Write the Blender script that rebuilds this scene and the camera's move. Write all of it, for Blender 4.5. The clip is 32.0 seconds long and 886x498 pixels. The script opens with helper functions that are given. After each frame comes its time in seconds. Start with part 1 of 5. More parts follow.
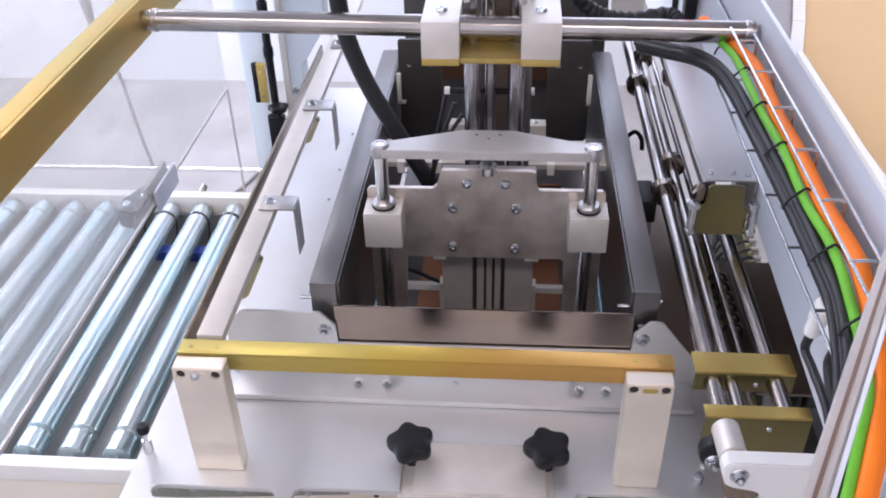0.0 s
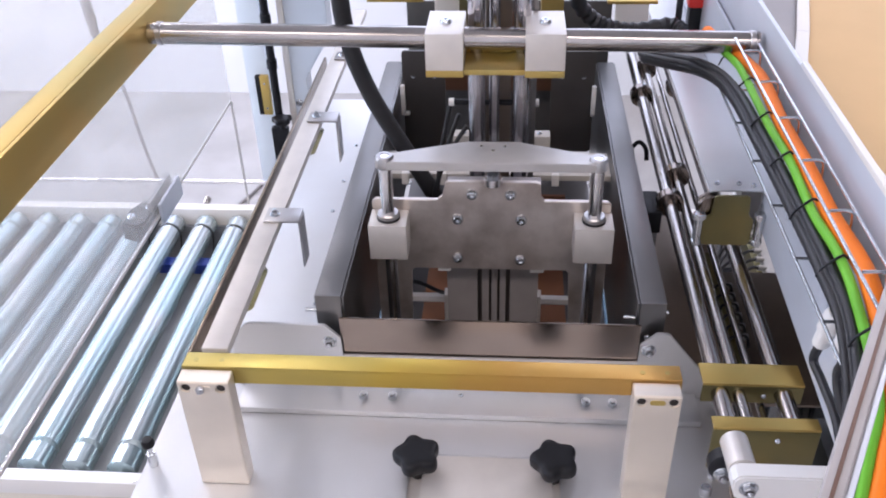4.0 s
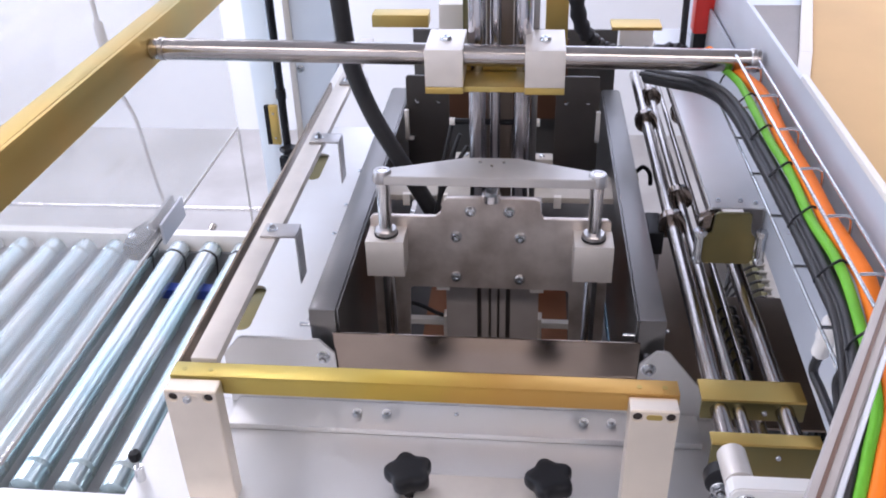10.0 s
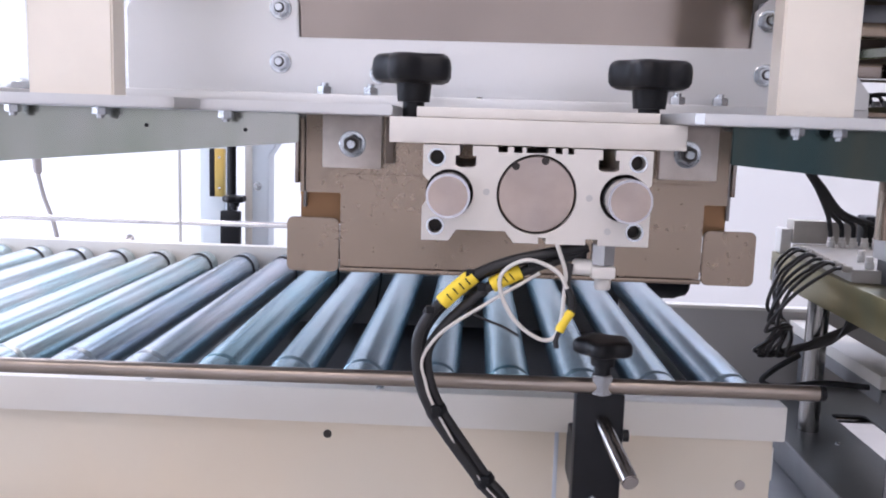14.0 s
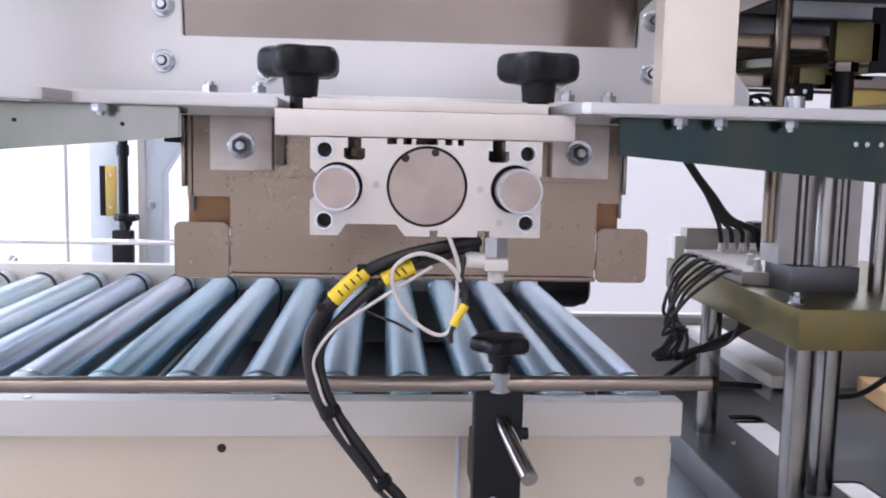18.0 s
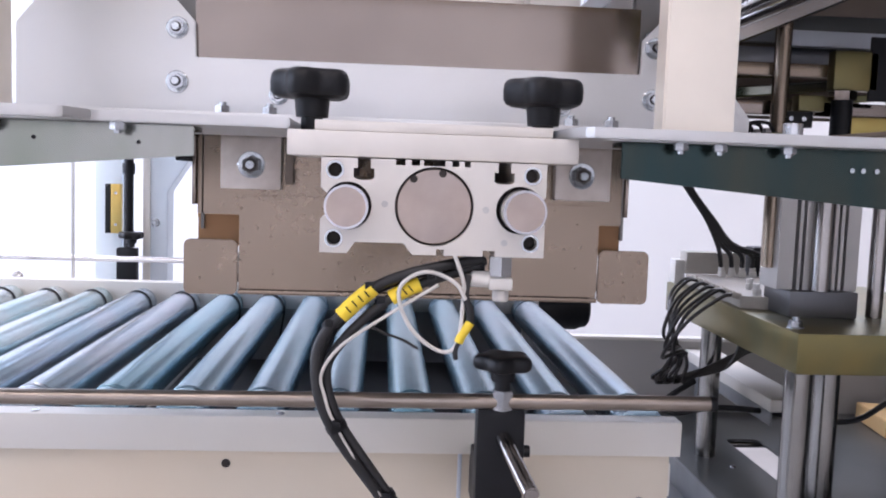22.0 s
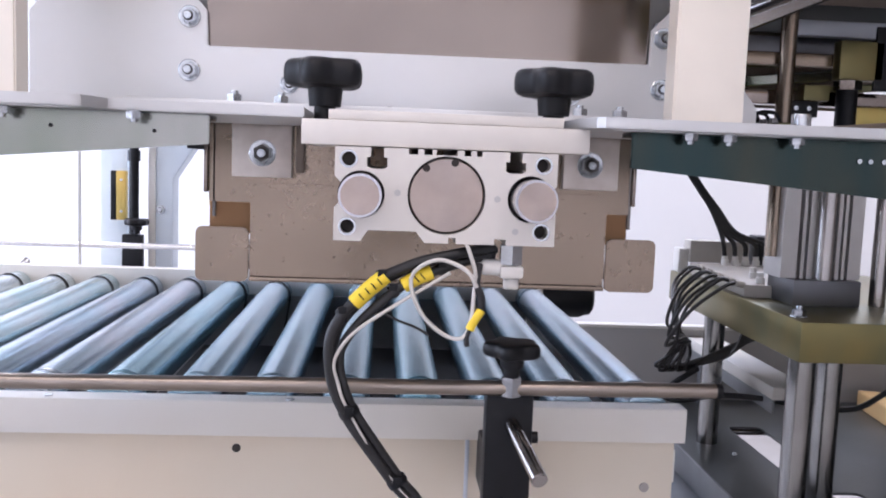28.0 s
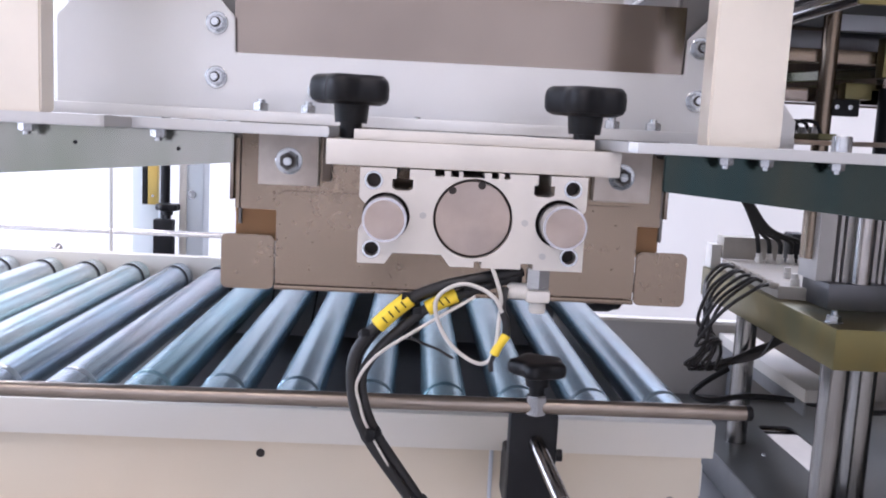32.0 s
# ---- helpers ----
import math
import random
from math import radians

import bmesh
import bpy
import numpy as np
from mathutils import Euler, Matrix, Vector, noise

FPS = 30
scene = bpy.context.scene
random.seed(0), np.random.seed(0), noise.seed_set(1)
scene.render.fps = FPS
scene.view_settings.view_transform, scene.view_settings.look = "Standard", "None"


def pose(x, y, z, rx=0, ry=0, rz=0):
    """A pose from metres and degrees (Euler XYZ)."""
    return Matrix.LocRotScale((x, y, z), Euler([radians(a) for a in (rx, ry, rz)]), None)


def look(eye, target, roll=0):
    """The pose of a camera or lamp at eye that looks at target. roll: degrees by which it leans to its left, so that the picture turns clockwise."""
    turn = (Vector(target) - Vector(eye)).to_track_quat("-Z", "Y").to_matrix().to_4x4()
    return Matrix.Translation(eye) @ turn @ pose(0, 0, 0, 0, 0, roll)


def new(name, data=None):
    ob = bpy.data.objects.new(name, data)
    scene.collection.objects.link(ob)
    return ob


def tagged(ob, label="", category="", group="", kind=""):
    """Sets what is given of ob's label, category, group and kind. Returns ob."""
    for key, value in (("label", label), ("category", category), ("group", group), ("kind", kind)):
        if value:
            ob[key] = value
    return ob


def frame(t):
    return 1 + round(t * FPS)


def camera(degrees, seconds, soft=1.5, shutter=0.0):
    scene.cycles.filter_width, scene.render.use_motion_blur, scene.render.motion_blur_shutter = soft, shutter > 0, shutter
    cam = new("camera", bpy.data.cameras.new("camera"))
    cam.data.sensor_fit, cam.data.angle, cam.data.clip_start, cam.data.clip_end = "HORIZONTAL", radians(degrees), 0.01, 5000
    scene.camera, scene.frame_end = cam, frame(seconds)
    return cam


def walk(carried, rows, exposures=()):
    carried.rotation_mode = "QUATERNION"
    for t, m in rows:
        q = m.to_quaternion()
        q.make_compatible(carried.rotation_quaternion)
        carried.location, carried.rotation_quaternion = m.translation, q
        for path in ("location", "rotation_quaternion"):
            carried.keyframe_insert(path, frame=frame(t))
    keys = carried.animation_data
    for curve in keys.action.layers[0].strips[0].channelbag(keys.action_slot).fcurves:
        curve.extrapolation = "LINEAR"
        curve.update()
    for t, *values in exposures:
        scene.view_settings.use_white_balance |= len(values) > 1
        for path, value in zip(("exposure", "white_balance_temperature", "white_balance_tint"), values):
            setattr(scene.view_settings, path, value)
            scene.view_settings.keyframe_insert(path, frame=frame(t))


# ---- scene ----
cam = camera(53.0, 32.0, 1.9)
METRES, EYE, TILT, LEAN, TURN = 1.14, 1.76, -33.0, 0.0, 0.0
PATH = [
    (0, (0.022, -0.646, 1.737), (-0.117, 0.981, 0.582), -1.4),
    (0.5, (0.017, -0.649, 1.735), (-0.115, 0.983, 0.586), -1.3),
    (1, (0.018, -0.646, 1.73), (-0.111, 0.992, 0.59), -1.4),
    (1.5, (0.019, -0.644, 1.734), (-0.116, 0.992, 0.591), -1.4),
    (2, (0.022, -0.644, 1.736), (-0.12, 0.995, 0.599), -1.6),
    (2.5, (0.021, -0.646, 1.736), (-0.123, 0.996, 0.602), -1.7),
    (3, (0.019, -0.643, 1.735), (-0.121, 0.997, 0.599), -1.7),
    (3.5, (0.019, -0.643, 1.737), (-0.129, 0.996, 0.601), -1.8),
    (5.5, (0.019, -0.642, 1.734), (-0.118, 1.008, 0.612), -1.6),
    (6, (0.022, -0.642, 1.731), (-0.115, 1.013, 0.616), -1.6),
    (6.5, (0.019, -0.642, 1.73), (-0.114, 1.011, 0.613), -1.6),
    (7, (0.016, -0.639, 1.734), (-0.11, 1.011, 0.611), -2.1),
    (7.5, (0.007, -0.638, 1.735), (-0.112, 1.011, 0.611), -2.1),
    (8, (-0.007, -0.643, 1.733), (-0.113, 1.018, 0.624), -2.6),
    (8.5, (-0.014, -0.648, 1.73), (-0.128, 1.017, 0.628), -4.2),
    (9, (0.007, -0.649, 1.719), (-0.123, 1.012, 0.613), -3.5),
    (9.5, (0.033, -0.655, 1.712), (-0.127, 1.009, 0.613), -2.1),
    (10, (0.043, -0.652, 1.694), (-0.14, 1.043, 0.647), -1.7),
    (10.5, (0.04, -0.636, 1.649), (-0.154, 1.097, 0.669), -1.2),
    (11, (0.014, -0.608, 1.575), (-0.143, 1.157, 0.647), -3.1),
    (11.5, (0.004, -0.571, 1.456), (-0.064, 1.244, 0.619), -3.0),
    (12, (0.000, -0.558, 1.304), (-0.100, 1.331, 0.657), -1.7),
    (12.5, (-0.03, -0.552, 1.127), (-0.097, 1.379, 0.611), 0.6),
    (13, (-0.048, -0.555, 1.006), (-0.066, 1.413, 0.653), 2.6),
    (13.5, (-0.044, -0.557, 0.934), (-0.089, 1.418, 0.625), 1.7),
    (14, (-0.041, -0.541, 0.88), (-0.108, 1.438, 0.598), 1.8),
    (14.5, (-0.037, -0.543, 0.86), (-0.116, 1.426, 0.519), 1.5),
    (16.5, (-0.028, -0.52, 0.853), (0.072, 1.458, 0.58), 2.6),
    (17, (-0.032, -0.518, 0.854), (0.102, 1.46, 0.589), 2.4),
    (17.5, (-0.033, -0.523, 0.857), (0.118, 1.456, 0.609), 2.2),
    (18, (-0.03, -0.532, 0.86), (0.11, 1.45, 0.635), 1.3),
    (18.5, (-0.031, -0.538, 0.86), (0.119, 1.446, 0.654), 1.2),
    (19, (-0.034, -0.541, 0.859), (0.116, 1.444, 0.66), 1.5),
    (19.5, (-0.034, -0.544, 0.859), (0.109, 1.441, 0.662), 1.5),
    (20, (-0.034, -0.546, 0.859), (0.115, 1.44, 0.675), 1.7),
    (20.5, (-0.035, -0.546, 0.858), (0.119, 1.441, 0.686), 1.9),
    (21, (-0.036, -0.545, 0.859), (0.117, 1.441, 0.686), 2.0),
    (21.5, (-0.034, -0.544, 0.86), (0.115, 1.443, 0.689), 2.1),
    (22, (-0.035, -0.546, 0.859), (0.104, 1.442, 0.684), 2.0),
    (22.5, (-0.036, -0.544, 0.858), (0.103, 1.443, 0.682), 2.2),
    (23, (-0.039, -0.544, 0.856), (0.103, 1.442, 0.669), 2.2),
    (23.5, (-0.038, -0.545, 0.858), (0.095, 1.441, 0.667), 2.1),
    (24, (-0.038, -0.55, 0.856), (0.099, 1.437, 0.673), 2.0),
    (24.5, (-0.038, -0.554, 0.858), (0.092, 1.433, 0.67), 1.9),
    (25, (-0.037, -0.554, 0.858), (0.091, 1.433, 0.669), 2.0),
    (25.5, (-0.04, -0.558, 0.86), (0.099, 1.428, 0.668), 1.9),
    (27.5, (-0.043, -0.555, 0.859), (0.096, 1.431, 0.662), 2.2),
    (28, (-0.043, -0.553, 0.86), (0.095, 1.432, 0.657), 2.2),
    (28.5, (-0.042, -0.555, 0.86), (0.089, 1.431, 0.662), 2.1),
    (29, (-0.042, -0.554, 0.86), (0.084, 1.432, 0.661), 2.1),
    (29.5, (-0.042, -0.554, 0.86), (0.085, 1.432, 0.66), 2.1),
    (30, (-0.043, -0.552, 0.858), (0.085, 1.434, 0.654), 2.2),
    (30.5, (-0.043, -0.551, 0.859), (0.085, 1.434, 0.654), 2.3),
    (31, (-0.043, -0.551, 0.859), (0.086, 1.435, 0.663), 2.2),
    (31.5, (-0.045, -0.549, 0.863), (0.085, 1.437, 0.665), 2.5),
    (32, (-0.04, -0.539, 0.891), (0.031, 1.443, 0.629), 2.9),
]
EXPOSURES = [(0.0, -0.11, 5780, 22), (10.0, -0.11, 5780, 22), (12.0, 0.06, 5780, 22), (13.0, 0.08, 5780, 22), (14.0, 0.08, 5780, 22), (16.5, 0.08, 5780, 22), (20.0, 0.1, 5780, 22), (27.5, 0.13, 5780, 22), (32.0, 0.14, 5780, 22)]
walk(cam, [(t, look(eye, target, roll)) for t, eye, target, roll in PATH], EXPOSURES)

# ---- world and light ----
world = bpy.data.worlds.new("hall_sky")
scene.world = world
world.use_nodes = True
wn = world.node_tree.nodes
sky = wn.new("ShaderNodeTexSky")
sky.sky_type = "NISHITA"
sky.sun_disc = False
sky.sun_elevation, sky.sun_rotation = radians(45), radians(220)
world.node_tree.links.new(sky.outputs[0], wn["Background"].inputs[0])
wn["Background"].inputs[1].default_value = 0.12


def area_lamp(name, m, sx, sy, watts, colour):
    data = bpy.data.lights.new(name, "AREA")
    data.shape, data.size, data.size_y, data.energy, data.color = "RECTANGLE", sx, sy, watts, colour
    ob = new(name, data)
    ob.matrix_world = m
    return ob


# assumed ceiling lamps, out of view; far pair added to brighten the far wall
for lx, ly in ((-1.4, -1.9), (0.9, -1.9), (-2.3, 2.45), (2.3, 2.45)):
    area_lamp("hall_light", pose(lx, ly, 3.55), 1.6, 0.6, 37 if ly < 0 else 64, (1.0, 0.86, 0.70) if ly < 0 else (1.0, 0.93, 0.86))
# daylight through assumed windows, out of view, in the left and the far wall
area_lamp("window_daylight", pose(-3.42, 0.85, 1.95, 0, -90, 0), 2.5, 3.7, 165, (0.86, 0.93, 1.0))
area_lamp("window_daylight", pose(0.1, 3.16, 2.47, -90, 0, 0), 4.8, 1.45, 62, (0.93, 0.96, 1.0))


# ---- materials ----
def mat(name, colour, rough=0.5, metal=0.0, vary=0.12, scale=30.0, bump=0.05, fine=400.0, stretch=(1, 1, 1), tint=None, spec=None, coat=0.0, rv=0.05, streak=False, spread=0.055):
    """A surface with two scales of variation: broad stains and tone patches in colour and gloss, fine grain in relief.
    """
    m = bpy.data.materials.new(name)
    m.use_nodes = True
    nt = m.node_tree
    n, ln = nt.nodes, nt.links
    p = n["Principled BSDF"]
    tc = n.new("ShaderNodeTexCoord")
    mp = n.new("ShaderNodeMapping")
    mp.inputs["Scale"].default_value = stretch
    ln.new(tc.outputs["Object"], mp.inputs[0])
    broad = n.new("ShaderNodeTexNoise")
    broad.inputs["Scale"].default_value, broad.inputs["Detail"].default_value = scale, 5
    ln.new((mp if streak else tc).outputs[0 if streak else "Object"], broad.inputs["Vector"])
    grain = n.new("ShaderNodeTexNoise")
    grain.inputs["Scale"].default_value, grain.inputs["Detail"].default_value = fine, 3
    ln.new(mp.outputs[0], grain.inputs["Vector"])
    ramp = n.new("ShaderNodeValToRGB")
    c = Vector(colour)
    other = Vector(tint) if tint else c * (1 - vary)
    ramp.color_ramp.elements[0].position, ramp.color_ramp.elements[1].position = 0.32, 0.68
    ramp.color_ramp.elements[0].color = (*other, 1)
    ramp.color_ramp.elements[1].color = (*c, 1)
    ln.new(broad.outputs["Fac"], ramp.inputs[0])
    info = n.new("ShaderNodeObjectInfo")
    hue = n.new("ShaderNodeHueSaturation")
    rng = n.new("ShaderNodeMapRange")
    rng.inputs[3].default_value, rng.inputs[4].default_value = 1 - spread, 1 + spread
    ln.new(info.outputs["Random"], rng.inputs[0])
    ln.new(rng.outputs[0], hue.inputs["Value"])
    ln.new(ramp.outputs[0], hue.inputs["Color"])
    ln.new(hue.outputs[0], p.inputs["Base Color"])
    rr = n.new("ShaderNodeMapRange")
    rr.inputs[3].default_value, rr.inputs[4].default_value = max(rough - rv, 0.02), min(rough + rv, 1)
    mixn = n.new("ShaderNodeMath")
    mixn.operation = "MULTIPLY_ADD"
    mixn.inputs[1].default_value = 0.5
    ln.new(grain.outputs["Fac"], mixn.inputs[0])
    half = n.new("ShaderNodeMath")
    half.operation = "MULTIPLY"
    half.inputs[1].default_value = 0.5
    ln.new(broad.outputs["Fac"], half.inputs[0])
    ln.new(half.outputs[0], mixn.inputs[2])
    ln.new(mixn.outputs[0], rr.inputs[0])
    ln.new(rr.outputs[0], p.inputs["Roughness"])
    p.inputs["Metallic"].default_value = metal
    if spec is not None:
        p.inputs["Specular IOR Level"].default_value = spec
    p.inputs["Coat Weight"].default_value = coat
    if bump:
        b = n.new("ShaderNodeBump")
        b.inputs["Strength"].default_value, b.inputs["Distance"].default_value = bump, 0.001
        ln.new(grain.outputs["Fac"], b.inputs["Height"])
        ln.new(b.outputs[0], p.inputs["Normal"])
    return m


ALU = mat("brushed_aluminium", (0.80, 0.735, 0.64), 0.34, 0.72, 0.10, 14, 0.03, 90, (1, 1, 14), rv=0.08)
PLATE = mat("machined_aluminium_plate", (0.70, 0.71, 0.725), 0.44, 0.8, 0.2, 4, 0.02, 120, (10, 1, 1), tint=(0.635, 0.63, 0.62), rv=0.09)
CAST = mat("pale_anodised_aluminium", (0.70, 0.665, 0.62), 0.42, 0.5, 0.08, 30, 0.03, 500)
STEEL = mat("stainless_sheet", (0.45, 0.435, 0.43), 0.30, 0.95, 0.14, 8, 0.01, 60, (1, 4, 1), rv=0.04)
DARKSTEEL = mat("dark_steel_sheet", (0.29, 0.245, 0.215), 0.15, 1.0, 0.3, 5, 0.0, 60, (1, 1, 1), rv=0.05)
WARMSTEEL = mat("warm_grey_steel_sheet", (0.31, 0.245, 0.19), 0.26, 0.9, 0.16, 6, 0.0, 160, (1, 1, 1), tint=(0.255, 0.205, 0.158), rv=0.05)
CHROME = mat("chromed_shaft", (0.84, 0.83, 0.84), 0.2, 1.0, 0.06, 25, 0.0, 300)
ZINC = mat("zinc_plated_bolt", (0.62, 0.65, 0.68), 0.22, 0.95, 0.12, 90, 0.03, 600)
BOLT = mat("dull_zinc_bolt", (0.54, 0.56, 0.59), 0.25, 0.9, 0.2, 90, 0.03, 600)
GOLD = mat("yellow_passivated_zinc", (0.60, 0.385, 0.10), 0.40, 0.82, 0.2, 5, 0.0, 60, (1, 1, 1), tint=(0.44, 0.38, 0.14), rv=0.02)
OLIVE = mat("olive_passivated_zinc", (0.215, 0.172, 0.066), 0.33, 0.78, 0.2, 9, 0.0, 60, (1, 1, 1), tint=(0.145, 0.142, 0.072), rv=0.03)
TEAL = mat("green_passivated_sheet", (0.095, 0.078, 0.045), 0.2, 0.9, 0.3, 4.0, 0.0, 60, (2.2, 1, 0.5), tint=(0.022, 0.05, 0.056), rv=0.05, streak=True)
PALEGREEN = mat("pale_sheen_passivated_sheet", (0.40, 0.385, 0.375), 0.2, 0.92, 0.3, 4.5, 0.0, 60, (2.0, 1, 0.6), tint=(0.16, 0.195, 0.135), rv=0.05, streak=True)
LIFTSTEEL = mat("ground_steel_plate", (0.72, 0.665, 0.62), 0.37, 0.75, 0.3, 20, 0.02, 120, (12, 1, 1), tint=(0.42, 0.365, 0.325), rv=0.09)
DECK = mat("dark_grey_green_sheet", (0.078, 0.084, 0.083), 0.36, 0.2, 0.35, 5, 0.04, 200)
SHAFT = mat("ground_steel_shaft", (0.44, 0.415, 0.40), 0.21, 1.0, 0.25, 14, 0.0, 40, (30, 30, 30), rv=0.03)
UNDERPAN = mat("grey_galvanised_pan", (0.30, 0.31, 0.32), 0.45, 0.3, 0.3, 8, 0.03, 200)
CHANNEL = mat("dull_stainless_channel", (0.225, 0.22, 0.218), 0.36, 0.95, 0.18, 6, 0.01, 60, (1, 4, 1), rv=0.04)
PROFILE = mat("grey_anodised_profile", (0.36, 0.335, 0.32), 0.5, 0.25, 0.12, 20, 0.02, 200, (1, 1, 1))
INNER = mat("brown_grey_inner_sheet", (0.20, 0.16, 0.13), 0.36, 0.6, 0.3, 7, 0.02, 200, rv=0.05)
RODSTEEL = mat("dark_chromed_rod", (0.60, 0.59, 0.62), 0.16, 1.0, 0.2, 14, 0.0, 40)
WALLDARK = mat("dark_grey_brown_wall_paint", (0.20, 0.18, 0.165), 0.8, 0.0, 0.08, 1.5, 0.05, 200)
RAILROD = mat("worn_brown_grey_rod", (0.36, 0.31, 0.27), 0.3, 0.95, 0.25, 20, 0.0, 40)
HOSE = mat("grey_black_air_hose", (0.038, 0.035, 0.034), 0.34, 0.0, 0.3, 60, 0.03, 500)
YOKE = mat("grey_anodised_yoke", (0.52, 0.51, 0.50), 0.4, 0.5, 0.08, 30, 0.02, 500)
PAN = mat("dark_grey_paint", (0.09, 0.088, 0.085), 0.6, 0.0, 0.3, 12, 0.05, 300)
# The tint puts warm reflected patches into the white coat.
WHITE = mat("white_powder_coat", (0.71, 0.715, 0.71), 0.36, 0.0, 0.12, 2.5, 0.03, 900, tint=(0.69, 0.65, 0.575))
WALLGREY = mat("grey_wall_paint", (0.44, 0.425, 0.41), 0.75, 0.0, 0.05, 1.5, 0.05, 200)
WALLWHITE = mat("white_wall_paint", (0.88, 0.885, 0.89), 0.75, 0.0, 0.04, 1.5, 0.05, 200)
DOORBLUE = mat("pale_blue_door_enamel", (0.62, 0.69, 0.76), 0.4, 0.0, 0.05, 3, 0.03, 600)
FLOOR = mat("pale_concrete_floor", (0.43, 0.42, 0.41), 0.45, 0.0, 0.36, 2.6, 0.1, 60, tint=(0.30, 0.285, 0.27))
BLACK = mat("black_plastic", (0.007, 0.0075, 0.010), 0.42, 0.0, 0.3, 60, 0.06, 700, spec=0.28)
RUBBER = mat("black_cable_sheath", (0.016, 0.016, 0.018), 0.5, 0.0, 0.3, 60, 0.06, 500)
ORANGE = mat("orange_cable_sheath", (0.90, 0.21, 0.008), 0.5, 0.0, 0.1, 30, 0.03, 500, spec=0.25)
GREEN = mat("green_cable_sheath", (0.15, 0.46, 0.03), 0.5, 0.0, 0.15, 30, 0.03, 500, spec=0.25)
YELLOW = mat("yellow_marker_tape", (0.85, 0.62, 0.03), 0.5, 0.0, 0.1, 50, 0.03, 500)
WHITEPLASTIC = mat("white_plastic", (0.78, 0.76, 0.72), 0.4, 0.0, 0.05, 60, 0.03, 500)
GREYWIRE = mat("grey_wire_sheath", (0.62, 0.60, 0.57), 0.45, 0.0, 0.08, 60, 0.03, 500)
CARD = mat("brown_cardboard", (0.42, 0.235, 0.115), 0.8, 0.0, 0.12, 14, 0.15, 300, (1, 1, 6))
CARDPALE = mat("pale_cardboard", (0.70, 0.475, 0.225), 0.75, 0.0, 0.08, 6, 0.1, 300)
BROWN = mat("brown_painted_panel", (0.13, 0.06, 0.032), 0.5, 0.0, 0.25, 9, 0.05, 200)
GREY = mat("grey_blue_sheet", (0.58, 0.615, 0.67), 0.45, 0.3, 0.08, 8, 0.03, 300)
RED = mat("red_plastic", (0.62, 0.03, 0.02), 0.4, 0.0, 0.1, 40, 0.03, 500)
BLUE = mat("blue_plastic", (0.02, 0.05, 0.30), 0.45, 0.0, 0.1, 40, 0.03, 500)
BLIND = mat("dark_hole", (0.034, 0.027, 0.024), 0.55, 0.3, 0.2, 60, 0.0, 400)
MANIFOLD = mat("grey_beige_valve_body", (0.50, 0.47, 0.42), 0.45, 0.1, 0.1, 40, 0.04, 500)

FLOORPAN = mat("brown_steel_floor_pan", (0.29, 0.225, 0.175), 0.32, 0.55, 0.3, 7, 0.02, 200, rv=0.07)
DECKTOP = mat("grey_painted_deck_sheet", (0.105, 0.11, 0.108), 0.32, 0.3, 0.35, 5, 0.02, 200, rv=0.06)
COLUMN = mat("dull_ground_column", (0.34, 0.335, 0.325), 0.22, 1.0, 0.25, 14, 0.0, 40, rv=0.04)
DRIP_DAYLIT = mat("daylit_drip_pan", (0.42, 0.435, 0.43), 0.45, 0.3, 0.3, 8, 0.03, 200)
# Skirt coat, warmer: reflected warm patches are painted in by the tint.
CREAM = mat("cream_powder_coat", (0.69, 0.665, 0.585), 0.36, 0.0, 0.12, 2.2, 0.02, 900, tint=(0.69, 0.60, 0.475))
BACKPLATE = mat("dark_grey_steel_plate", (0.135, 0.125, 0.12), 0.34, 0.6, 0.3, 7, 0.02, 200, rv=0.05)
PALEDOOR = mat("pale_blue_white_enamel", (0.72, 0.79, 0.83), 0.4, 0.0, 0.05, 3, 0.03, 600)
DRIP_SHADED = mat("shaded_drip_pan", (0.035, 0.036, 0.04), 0.55, 0.0, 0.4, 6, 0.03, 200)
SLATE = mat("dark_blue_grey_sheet", (0.20, 0.205, 0.22), 0.32, 0.7, 0.35, 5, 0.0, 60, rv=0.06)
RUSTBOARD = mat("red_brown_board", (0.27, 0.105, 0.045), 0.6, 0.0, 0.3, 9, 0.05, 200)


def colour_ramp(n, stops):
    ramp = n.new("ShaderNodeValToRGB")
    el = ramp.color_ramp.elements
    while len(el) < len(stops):
        el.new(0.5)
    for e, (pos, col) in zip(el, stops):
        e.position, e.color = pos, (*col, 1)
    return ramp


def blend(n, ln, a, b, fac, kind="MULTIPLY"):
    mix = n.new("ShaderNodeMix")
    mix.data_type, mix.blend_type = "RGBA", kind
    mix.inputs["Factor"].default_value = fac
    ln.new(a, mix.inputs["A"])
    ln.new(b, mix.inputs["B"])
    return mix.outputs["Result"]


